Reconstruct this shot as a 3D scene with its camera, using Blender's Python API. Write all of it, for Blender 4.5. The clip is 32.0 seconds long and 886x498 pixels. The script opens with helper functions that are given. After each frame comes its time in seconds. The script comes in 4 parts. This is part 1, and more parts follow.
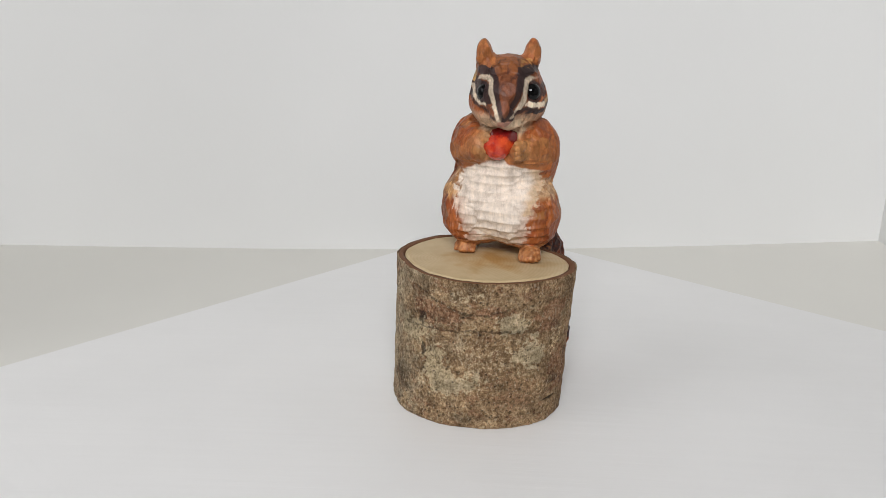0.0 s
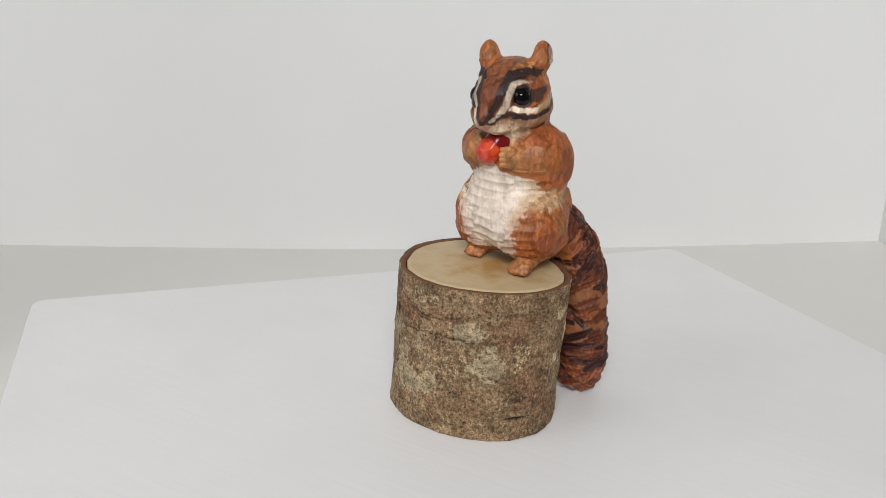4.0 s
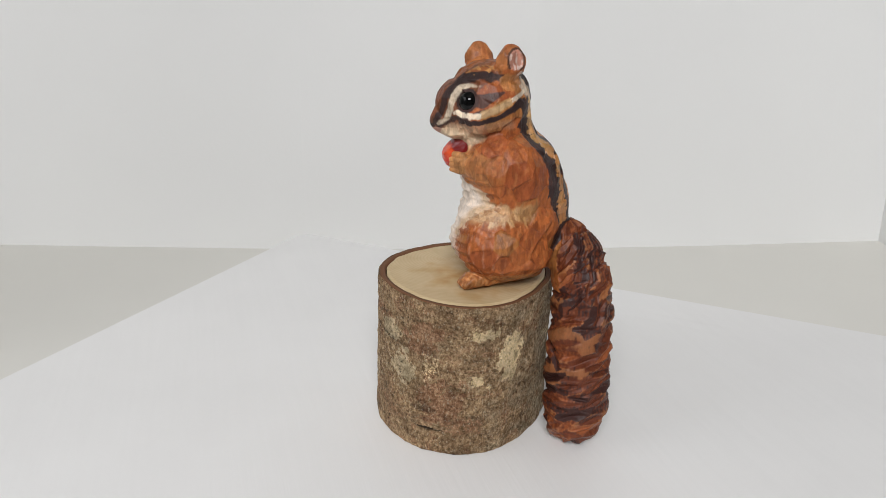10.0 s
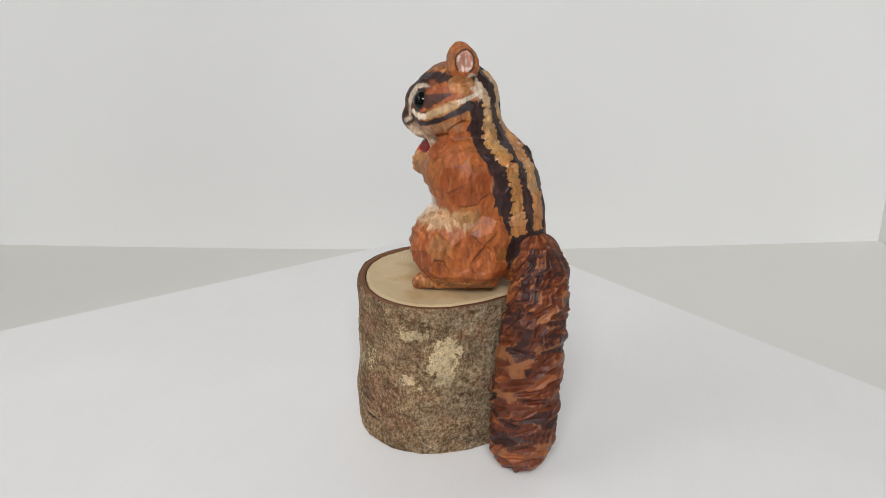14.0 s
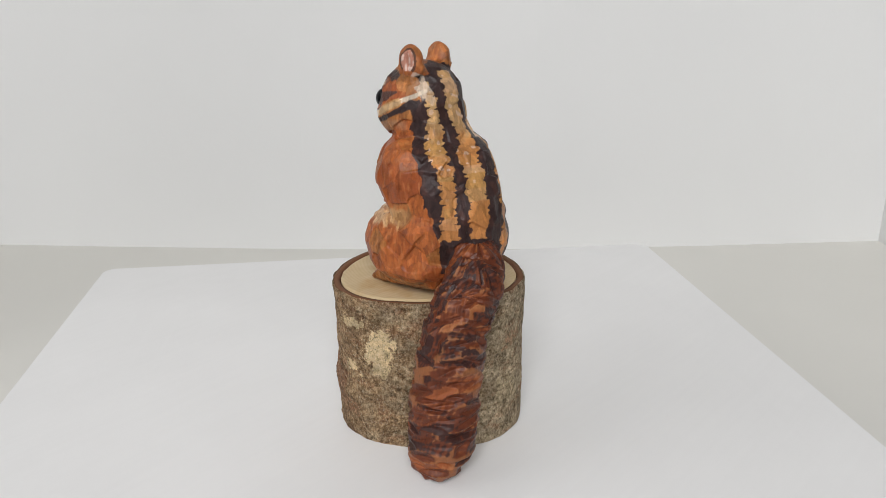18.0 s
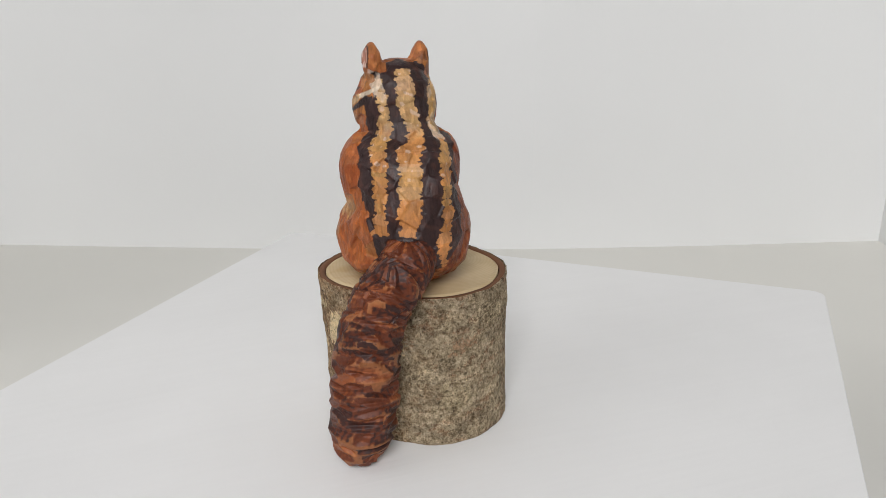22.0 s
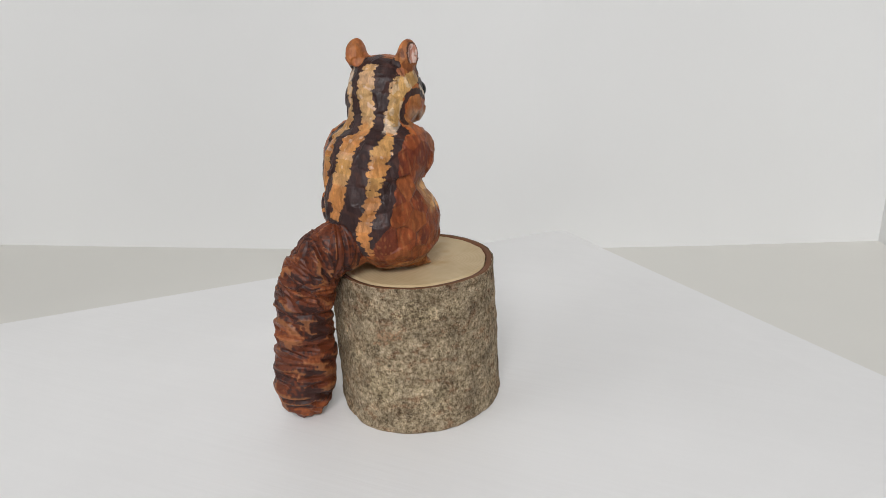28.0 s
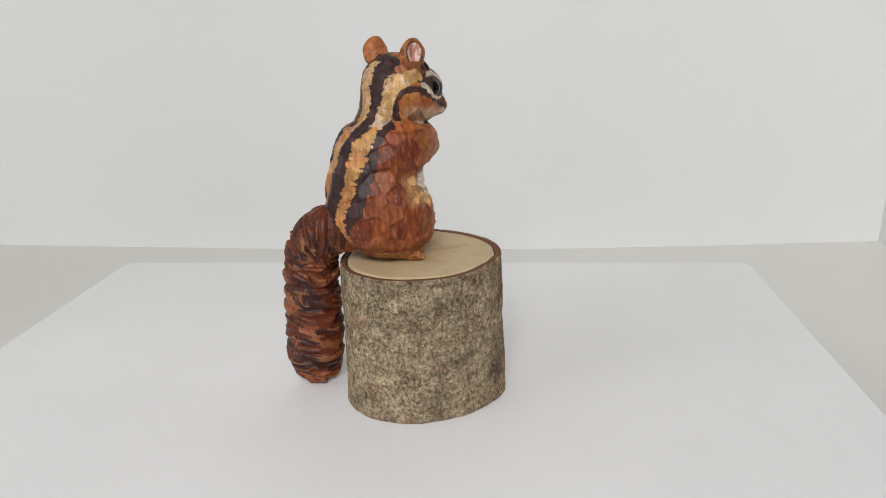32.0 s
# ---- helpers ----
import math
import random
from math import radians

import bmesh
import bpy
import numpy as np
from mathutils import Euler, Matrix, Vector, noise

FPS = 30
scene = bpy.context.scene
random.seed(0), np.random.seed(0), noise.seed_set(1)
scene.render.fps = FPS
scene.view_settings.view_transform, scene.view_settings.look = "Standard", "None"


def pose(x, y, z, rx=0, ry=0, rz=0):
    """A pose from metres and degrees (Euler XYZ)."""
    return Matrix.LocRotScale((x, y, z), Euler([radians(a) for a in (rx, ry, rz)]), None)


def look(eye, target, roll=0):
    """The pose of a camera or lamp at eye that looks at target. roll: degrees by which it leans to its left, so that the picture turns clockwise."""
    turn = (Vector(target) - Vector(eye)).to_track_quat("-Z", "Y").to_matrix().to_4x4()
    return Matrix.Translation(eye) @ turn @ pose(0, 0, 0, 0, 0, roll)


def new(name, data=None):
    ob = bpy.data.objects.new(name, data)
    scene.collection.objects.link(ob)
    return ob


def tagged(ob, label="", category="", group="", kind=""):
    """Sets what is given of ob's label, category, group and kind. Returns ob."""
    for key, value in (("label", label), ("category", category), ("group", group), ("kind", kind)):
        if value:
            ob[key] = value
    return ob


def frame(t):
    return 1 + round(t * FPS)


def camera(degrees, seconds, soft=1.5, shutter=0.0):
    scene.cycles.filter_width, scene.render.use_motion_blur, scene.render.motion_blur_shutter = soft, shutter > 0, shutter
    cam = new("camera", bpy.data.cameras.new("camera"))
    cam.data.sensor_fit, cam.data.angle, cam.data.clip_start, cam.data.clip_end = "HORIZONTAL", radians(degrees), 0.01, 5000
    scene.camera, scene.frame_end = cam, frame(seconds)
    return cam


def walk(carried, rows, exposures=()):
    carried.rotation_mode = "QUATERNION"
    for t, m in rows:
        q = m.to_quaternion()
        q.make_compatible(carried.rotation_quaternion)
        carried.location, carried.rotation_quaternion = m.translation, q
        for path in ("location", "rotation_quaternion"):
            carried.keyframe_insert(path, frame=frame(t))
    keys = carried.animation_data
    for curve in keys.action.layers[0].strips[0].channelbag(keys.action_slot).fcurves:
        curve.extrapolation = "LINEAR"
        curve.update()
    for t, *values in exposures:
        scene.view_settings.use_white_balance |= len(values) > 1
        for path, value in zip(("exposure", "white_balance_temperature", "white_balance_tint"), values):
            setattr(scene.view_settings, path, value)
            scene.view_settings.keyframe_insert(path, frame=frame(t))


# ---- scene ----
# The turntable's axis stands at the world's origin; z = 0 is the top of the white board.
SPIN = -7.3157          # degrees a second, clockwise from above


def board_z(x, y):
    """The board's top; it lies a little askew on its turntable, its rim lowered a few millimetres to fit the camera's
    view.
    """
    return 0.0009 - 0.0373 * x - 0.0248 * y - 0.0038 * min(1.0, (x * x + y * y) / 0.09)


EYE = Vector((0.0, -0.45, 0.2368))
YAW, PITCH, ROLL = radians(-0.309), radians(17.653), 0.346
AIM = EYE + Vector((math.sin(YAW) * math.cos(PITCH), math.cos(YAW) * math.cos(PITCH), -math.sin(PITCH)))
cam = camera(57.64, 32.0, soft=0.5)
walk(cam, [(0.0, look(EYE, AIM, ROLL)), (32.0, look(EYE, AIM, ROLL))])

# ---- light: a closed grey room with two unseen area lamps added inside ----
scene.view_settings.exposure = 0.0
world = bpy.data.worlds.new("world")
world.use_nodes = True
scene.world = world
world.node_tree.nodes["Background"].inputs[0].default_value = (0.80, 0.85, 0.95, 1)
world.node_tree.nodes["Background"].inputs[1].default_value = 0.3


def area_lamp(name, m, sx, sy, watts, colour):
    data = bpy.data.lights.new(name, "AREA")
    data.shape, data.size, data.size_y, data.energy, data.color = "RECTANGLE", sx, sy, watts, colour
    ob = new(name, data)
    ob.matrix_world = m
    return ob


area_lamp("unseen_lamp_side", look((-1.72, -0.7, 1.1), (0.0, 0.0, 0.1)), 1.4, 1.2, 11.5, (0.985, 0.985, 1.0))
area_lamp("unseen_lamp_front", look((-0.1, -1.95, 1.38), (0.0, 0.2, 0.1)), 1.0, 0.6, 41.5, (0.985, 0.985, 1.0))


# ---- material helpers ----
def material(name, rough=0.5, spec=0.5, colour=(0.8, 0.8, 0.8)):
    m = bpy.data.materials.new(name)
    m.use_nodes = True
    b = m.node_tree.nodes["Principled BSDF"]
    b.inputs["Roughness"].default_value = rough
    b.inputs["Specular IOR Level"].default_value = spec
    b.inputs["Base Color"].default_value = (*colour, 1)
    return m, m.node_tree.nodes, m.node_tree.links, b


def node(nodes, kind, **values):
    n = nodes.new(kind)
    for key, value in values.items():
        n.inputs[key.replace("_", " ")].default_value = value
    return n


def ramp(nodes, links, source, stops):
    r = nodes.new("ShaderNodeValToRGB")
    while len(r.color_ramp.elements) < len(stops):
        r.color_ramp.elements.new(0.5)
    for e, (at, c) in zip(r.color_ramp.elements, stops):
        e.position, e.color = at, (*c, 1) if len(c) == 3 else c
    links.new(source, r.inputs[0])
    return r.outputs[0]


def mix(nodes, links, kind, fac, a, b):
    n = nodes.new("ShaderNodeMix")
    n.data_type, n.blend_type = "RGBA", kind
    for slot, value in ((0, fac), (6, a), (7, b)):
        if isinstance(value, (int, float)):
            n.inputs[slot].default_value = value
        elif isinstance(value, tuple):
            n.inputs[slot].default_value = (*value, 1)
        else:
            links.new(value, n.inputs[slot])
    return n.outputs[2]


def coords(nodes, links, scale=(1, 1, 1), turn=(0, 0, 0)):
    c, m = nodes.new("ShaderNodeTexCoord"), nodes.new("ShaderNodeMapping")
    m.inputs["Scale"].default_value, m.inputs["Rotation"].default_value = scale, turn
    links.new(c.outputs["Object"], m.inputs["Vector"])
    return m.outputs[0]


def noise_tex(nodes, links, vec, scale, detail=4.0, rough=0.55):
    n = node(nodes, "ShaderNodeTexNoise", Scale=scale, Detail=detail, Roughness=rough)
    links.new(vec, n.inputs["Vector"])
    return n.outputs["Fac"]


def bump(nodes, links, b, height, strength, distance, under=None):
    n = node(nodes, "ShaderNodeBump", Strength=strength, Distance=distance)
    links.new(height, n.inputs["Height"])
    if under:
        links.new(under, n.inputs["Normal"])
    links.new(n.outputs[0], b.inputs["Normal"])
    return n.outputs[0]


def wall_paint(name, colour, spread):
    m, n, l, b = material(name, 0.75, 0.25)
    v = coords(n, l)
    big = noise_tex(n, l, v, 3.0, 3)
    fine = noise_tex(n, l, v, 260, 3)
    dark = tuple(c * (1 - spread) for c in colour)
    l.new(ramp(n, l, big, [(0.3, dark), (0.7, colour)]), b.inputs["Base Color"])
    bump(n, l, b, fine, 0.12, 0.0006)
    return m


def attribute(nodes, name):
    a = nodes.new("ShaderNodeAttribute")
    a.attribute_name = name
    return a


WALL = wall_paint("white_wall_paint", (0.80, 0.80, 0.79), 0.03)
SHELF = wall_paint("cream_laminate", (0.785, 0.772, 0.725), 0.04)
# greys of the unseen room, set dark so glossy surfaces reflect less
ROOM = wall_paint("room_paint", (0.36, 0.355, 0.345), 0.06)
CARPET = wall_paint("room_floor_grey", (0.25, 0.25, 0.24), 0.15)


def board_paint():
    m, n, l, b = material("white_brushed_paint", 0.5, 0.4)
    streak = coords(n, l, (9, 260, 60), (0, 0, radians(-40)))
    s = noise_tex(n, l, streak, 1.0, 5, 0.6)
    v = coords(n, l)
    blot = noise_tex(n, l, v, 9, 3)
    c1 = ramp(n, l, blot, [(0.3, (0.835, 0.83, 0.82)), (0.7, (0.865, 0.86, 0.85))])
    c2 = ramp(n, l, s, [(0.35, (0.992, 0.992, 0.992)), (0.6, (1, 1, 1))])
    l.new(mix(n, l, "MULTIPLY", 1.0, c1, c2), b.inputs["Base Color"])
    r = ramp(n, l, s, [(0.3, (0.56, 0.56, 0.56)), (0.7, (0.47, 0.47, 0.47))])
    l.new(r, b.inputs["Roughness"])
    bump(n, l, b, s, 0.26, 0.0006)
    return m


def add_up(nodes, links, *pairs):
    """The weighted sum of some values."""
    total = None
    for value, weight in pairs:
        m = nodes.new("ShaderNodeMath")
        m.operation, m.inputs[1].default_value, m.inputs[2].default_value = "MULTIPLY_ADD", weight, 0.0
        links.new(value, m.inputs[0])
        if total:
            links.new(total, m.inputs[2])
        total = m.outputs[0]
    return total


def bark_mat():
    m, n, l, b = material("tree_bark", 0.85, 0.22)
    v = coords(n, l)
    big = noise_tex(n, l, v, 55, 5, 0.62)
    mid = noise_tex(n, l, coords(n, l, (1, 1, 0.9)), 470, 6, 0.64)
    fine = noise_tex(n, l, coords(n, l, (1, 1, 0.85), (0.4, 0.2, 0)), 1250, 4, 0.6)
    wrinkle = noise_tex(n, l, coords(n, l, (0.4, 0.4, 1.7), (0.02, 0.03, 0)), 330, 4, 0.6)
    tone = add_up(n, l, (mid, 0.56), (fine, 0.34), (big, 0.22), (wrinkle, -0.12))
    steps = (0.36, 0.455, 0.530, 0.640)

    def tones(*colours):
        return ramp(n, l, tone, list(zip(steps, colours)))

    brown = tones((0.085, 0.053, 0.030), (0.200, 0.128, 0.069), (0.330, 0.226, 0.130), (0.60, 0.450, 0.275))
    grey = tones((0.080, 0.060, 0.038), (0.235, 0.184, 0.118), (0.395, 0.324, 0.222), (0.63, 0.540, 0.395))
    red = tones((0.058, 0.027, 0.016), (0.175, 0.085, 0.047), (0.300, 0.165, 0.096), (0.52, 0.335, 0.205))
    pale = tones((0.125, 0.096, 0.057), (0.350, 0.282, 0.175), (0.530, 0.442, 0.290), (0.72, 0.625, 0.455))
    cream = tones((0.260, 0.195, 0.110), (0.500, 0.395, 0.230), (0.680, 0.555, 0.345), (0.80, 0.680, 0.470))
    at = attribute(n, "bark_tint")
    sep = n.new("ShaderNodeSeparateColor")
    l.new(at.outputs["Color"], sep.inputs[0])
    more = attribute(n, "bark_more")
    sep2 = n.new("ShaderNodeSeparateColor")
    l.new(more.outputs["Color"], sep2.inputs[0])
    c = mix(n, l, "MIX", sep.outputs[1], brown, grey)
    patchy = noise_tex(n, l, coords(n, l, (1, 1, 1.5), (1, 2, 3)), 95, 6, 0.7)
    c = mix(n, l, "MIX", ramp(n, l, patchy, [(0.55, (0, 0, 0)), (0.60, (0.55, 0.55, 0.55))]), c, red)
    c = mix(n, l, "MIX", ramp(n, l, patchy, [(0.36, (0.4, 0.4, 0.4)), (0.42, (0, 0, 0))]), c, pale)
    def ragged(mask, much):
        grown = add_up(n, l, (mask, 0.5), (mid, 0.40), (fine, 0.30))
        return ramp(n, l, grown, [(0.565, (0, 0, 0)), (0.625, (much, much, much))])

    c = mix(n, l, "MIX", ragged(sep2.outputs[0], 0.8), c, red)
    c = mix(n, l, "MIX", ragged(sep2.outputs[1], 0.85), c, pale)
    c = mix(n, l, "MIX", ragged(sep.outputs[0], 0.95), c, cream)
    c = mix(n, l, "MIX", sep.outputs[2], c, (0.018, 0.013, 0.010))
    speck = noise_tex(n, l, coords(n, l, (1, 1, 0.8), (0.3, 0.1, 0)), 760, 3, 0.6)
    c = mix(n, l, "MIX", ramp(n, l, speck, [(0.60, (0, 0, 0)), (0.64, (0.5, 0.5, 0.5))]), c, (0.56, 0.49, 0.36))
    c = mix(n, l, "MIX", ramp(n, l, speck, [(0.34, (0.6, 0.6, 0.6)), (0.39, (0, 0, 0))]), c, (0.035, 0.026, 0.018))
    blotch = ramp(n, l, noise_tex(n, l, coords(n, l, (1, 1, 1.4), (2, 1, 0)), 75, 5, 0.62), [(0.34, (0.76, 0.72, 0.68)), (0.5, (1.17, 1.11, 1.05)), (0.66, (1.45, 1.39, 1.31))])
    l.new(mix(n, l, "MULTIPLY", 1.0, c, blotch), b.inputs["Base Color"])
    one = bump(n, l, b, tone, 0.9, 0.0030)
    bump(n, l, b, fine, 0.6, 0.0008, one)
    return m


def wood_mat():
    m, n, l, b = material("sawn_end_grain", 0.6, 0.3)
    v = coords(n, l)
    at = attribute(n, "ring")
    w = node(n, "ShaderNodeTexWave", Scale=160.0, Distortion=2.2, Detail=3.0)
    w.wave_type, w.rings_direction = "RINGS", "Z"
    off = n.new("ShaderNodeMapping")
    l.new(n.new("ShaderNodeTexCoord").outputs["Object"], off.inputs["Vector"])
    l.new(off.outputs[0], w.inputs["Vector"])
    c = ramp(n, l, w.outputs["Fac"], [(0.15, (0.580, 0.446, 0.262)), (0.5, (0.602, 0.468, 0.280)), (0.85, (0.608, 0.474, 0.286))])
    stain = ramp(n, l, at.outputs["Fac"], [(0.0, (1, 1, 1)), (1.0, (0.80, 0.60, 0.36))])
    blot = ramp(n, l, noise_tex(n, l, v, 55, 5, 0.6), [(0.35, (0.90, 0.87, 0.82)), (0.6, (1, 1, 1))])
    c = mix(n, l, "MULTIPLY", 1.0, c, stain)
    c = mix(n, l, "MULTIPLY", 1.0, c, blot)
    l.new(c, b.inputs["Base Color"])
    bump(n, l, b, noise_tex(n, l, v, 900, 3), 0.15, 0.0003)
    return m


def carved_mat():
    m, n, l, b = material("painted_carved_wood", 0.4, 0.30)
    v = coords(n, l)
    at = attribute(n, "paint")
    hair = noise_tex(n, l, coords(n, l, (1, 1, 0.14), (0.12, 0.10, 0)), 1100, 4, 0.65)
    cross = noise_tex(n, l, coords(n, l, (0.3, 0.3, 1), (0.5, 0.4, 0.3)), 900, 3, 0.6)
    mottle = noise_tex(n, l, coords(n, l, (1, 1, 0.42), (0.08, 0.1, 0)), 230, 6, 0.68)
    c = mix(n, l, "MULTIPLY", 0.75, at.outputs["Color"], ramp(n, l, mottle, [(0.34, (0.66, 0.61, 0.57)), (0.5, (1, 1, 1)), (0.66, (1.22, 1.20, 1.16))]))
    c = mix(n, l, "MULTIPLY", 0.20, c, ramp(n, l, hair, [(0.36, (0.66, 0.64, 0.62)), (0.5, (1, 1, 1)), (0.64, (1.26, 1.26, 1.26))]))
    c = mix(n, l, "MULTIPLY", 0.15, c, ramp(n, l, cross, [(0.36, (0.70, 0.68, 0.66)), (0.5, (1, 1, 1)), (0.66, (1.2, 1.2, 1.2))]))
    l.new(c, b.inputs["Base Color"])
    l.new(ramp(n, l, mottle, [(0.3, (0.32, 0.32, 0.32)), (0.7, (0.56, 0.56, 0.56))]), b.inputs["Roughness"])
    one = bump(n, l, b, hair, 0.45, 0.0005)
    bump(n, l, b, cross, 0.3, 0.0004, one)
    return m


BOARD = board_paint()
BARK = bark_mat()
WOOD = wood_mat()
CARVED = carved_mat()
EYE_BLACK, _, _, eye_shader = material("black_glass_eye", 0.03, 0.5, (0.003, 0.003, 0.003))
eye_shader.inputs["IOR"].default_value = 1.33
INNER_BARK = wall_paint("inner_bark", (0.23, 0.105, 0.052), 0.4)
GREY_METAL = material("turntable_plastic", 0.5, 0.4, (0.12, 0.12, 0.12))[0]


# ---- mesh helpers ----
def mesh_ob(name, verts, faces, mat, parent=None, smooth=False):
    me = bpy.data.meshes.new(name)
    me.from_pydata([tuple(v) for v in verts], [], [tuple(f) for f in faces])
    me.update()
    if smooth:
        me.polygons.foreach_set("use_smooth", [True] * len(me.polygons))
    me.materials.append(mat)
    ob = new(name, me)
    ob.parent = parent
    return ob


def part(name, bm, mat, parent=None, label=""):
    me = bpy.data.meshes.new(name)
    bmesh.ops.recalc_face_normals(bm, faces=bm.faces)
    bm.to_mesh(me)
    bm.free()
    me.materials.append(mat)
    ob = new(name, me)
    ob.parent = parent
    return tagged(ob, label)


def slab(points, z0, z1, bevel=0.0):
    """An upright prism over a polygon."""
    bm = bmesh.new()
    low = [bm.verts.new((x, y, z0)) for x, y in points]
    high = [bm.verts.new((x, y, z1)) for x, y in points]
    bm.faces.new(low[::-1])
    bm.faces.new(high)
    k = len(points)
    for i in range(k):
        bm.faces.new((low[i], low[(i + 1) % k], high[(i + 1) % k], high[i]))
    if bevel:
        bmesh.ops.bevel(bm, geom=list(bm.edges), offset=bevel, segments=3, affect="EDGES", profile=0.6)
    return bm


def paint_attr(me, name, values):
    a = me.color_attributes.new(name, "FLOAT_COLOR", "POINT")
    rgba = np.ones((len(me.vertices), 4), np.float32)
    rgba[:, :values.shape[1]] = values
    a.data.foreach_set("color", rgba.ravel())


# ---- the niche ----
FLOOR_Z = -0.06
BACK = [(-0.548, 0.487), (-0.41, 0.482), (-0.17, 0.478), (0.10, 0.484), (0.32, 0.504), (0.547, 0.531)]
LEFT_X, RIGHT_X = -0.548, 0.547

floor = part("floor", slab([(-0.60, -0.30), (0.60, -0.30), (0.60, 0.60), (-0.60, 0.60)], FLOOR_Z - 0.03, FLOOR_Z), SHELF)
tagged(floor, "cream laminate shelf floor under the white board", "floor", kind="structure")
wall = part("wall_back", slab(BACK + [(RIGHT_X, 0.56), (LEFT_X, 0.56)], FLOOR_Z, 0.85), WALL)
tagged(wall, "smooth white painted wall behind the carving", "wall", kind="structure")
wall = part("wall_left", slab([(LEFT_X - 0.03, 0.05), (LEFT_X, 0.05), (LEFT_X, 0.56), (LEFT_X - 0.03, 0.56)], FLOOR_Z, 0.85), WALL)
tagged(wall, "smooth white painted side wall", "wall", kind="structure")
wall = part("wall_right", slab([(RIGHT_X, 0.05), (RIGHT_X + 0.03, 0.05), (RIGHT_X + 0.03, 0.56), (RIGHT_X, 0.56)], FLOOR_Z, 0.85), WALL)
tagged(wall, "smooth white painted side wall", "wall", kind="structure")

# unseen room shell round the niche, behind the camera, added to shape the light
R0, R1, Y0, Y1, ZB, ZT = -1.85, 1.85, -2.4, 0.75, -0.85, 1.9


def room_wall(name, x0, y0, x1, y1):
    ob = part(name, slab([(x0, y0), (x1, y0), (x1, y1), (x0, y1)], ZB, ZT), ROOM)
    return tagged(ob, "unseen grey room wall, added to shape the light", "wall", kind="structure")


room_wall("wall_north", R0 - 0.1, Y1, R1 + 0.1, Y1 + 0.1)
room_wall("wall_south", R0 - 0.1, Y0 - 0.1, R1 + 0.1, Y0)
room_wall("wall_west", R0 - 0.1, Y0, R0, Y1)
room_wall("wall_east", R1, Y0, R1 + 0.1, Y1)
ceiling = part("ceiling", slab([(R0, Y0), (R1, Y0), (R1, Y1), (R0, Y1)], ZT, ZT + 0.1), ROOM)
tagged(ceiling, "unseen grey ceiling, added to shape the light", "ceiling", kind="structure")
ground = part("ground", slab([(R0, Y0), (R1, Y0), (R1, Y1), (R0, Y1)], ZB - 0.1, ZB), CARPET)
tagged(ground, "unseen grey room floor, added to shape the light", "floor", kind="structure")
pedestal = part("pedestal", slab([(-0.58, -0.28), (0.58, -0.28), (0.58, 0.58), (-0.58, 0.58)], ZB, FLOOR_Z - 0.03), WALL)
tagged(pedestal, "white cabinet body under the display shelf", "cabinet", kind="structure")

# ---- turntable and board ----
turntable = tagged(new("turntable"), "low round dark turntable under the white board", "turntable")


def disc(r, low, high, k=64):
    """A round plate between two surfaces of height."""
    bm = slab([(r * math.cos(i * math.tau / k), r * math.sin(i * math.tau / k)) for i in range(k)], 0.0, 1.0)
    for v in bm.verts:
        v.co.z = (high if v.co.z > 0.5 else low)(v.co.x, v.co.y)
    return bm


part("base", disc(0.11, lambda x, y: FLOOR_Z, lambda x, y: -0.034), GREY_METAL, turntable)
part("platter", disc(0.13, lambda x, y: -0.033, lambda x, y: board_z(x, y) - 0.0082), GREY_METAL, turntable)
BOARD_CORNERS = [((-0.336, -0.048), 0.010), ((0.039, -0.366), 0.010), ((0.436, 0.077), 0.010), ((0.034, 0.419), 0.010)]


def rounded(corners, steps=7):
    """A polygon with its corners rounded off."""
    out = []
    for i, (c, r) in enumerate(corners):
        c, p, q = Vector(c), Vector(corners[i - 1][0]), Vector(corners[(i + 1) % len(corners)][0])
        u, v = (p - c).normalized(), (q - c).normalized()
        half = u.angle(v) / 2
        a, b = c + u * (r / math.tan(half)), c + v * (r / math.tan(half))
        m = c + (u + v).normalized() * (r / math.sin(half))
        for k in range(steps + 1):
            d = (a - m).lerp(b - m, k / steps).normalized() * r
            out.append(tuple(m + d))
    return out


def bowed_panel():
    """The board: rings of its outline from the middle outwards, an eased edge, and a flat underside."""
    line = [Vector(c) for c in rounded(BOARD_CORNERS)]
    bm = bmesh.new()
    rows = []
    for scale, inset, drop in [(k / 16, 0.0, 0.0) for k in range(1, 16)] + [(1.0, 0.0011, 0.0), (1.0, 0.0003, 0.0004), (1.0, 0.0, 0.0012), (1.0, 0.0, 0.0080), (0.75, 0.0, 0.0080), (0.5, 0.0, 0.0080), (0.25, 0.0, 0.0080)]:
        row = []
        for c in line:
            q = c * scale - c.normalized() * inset
            row.append(bm.verts.new((q.x, q.y, board_z(q.x, q.y) - drop)))
        rows.append(row)
    k = len(line)
    for low, high in zip(rows, rows[1:]):
        for i in range(k):
            bm.faces.new((low[i], low[(i + 1) % k], high[(i + 1) % k], high[i]))
    for row, z in ((rows[0], board_z(0, 0)), (rows[-1], board_z(0, 0) - 0.008)):
        mid = bm.verts.new((0, 0, z))
        for i in range(k):
            bm.faces.new((mid, row[i], row[(i + 1) % k]))
    return bm


panel = bowed_panel()
board = part("board", panel, BOARD)
tagged(board, "flat white brush-painted board that turns slowly", "board")

# ---- the log ----
LOG_R = 0.0507
log = tagged(new("log"), "short upright sawn log with mottled grey-brown bark", "log")


def wrap(a):
    return (a + math.pi) % math.tau - math.pi


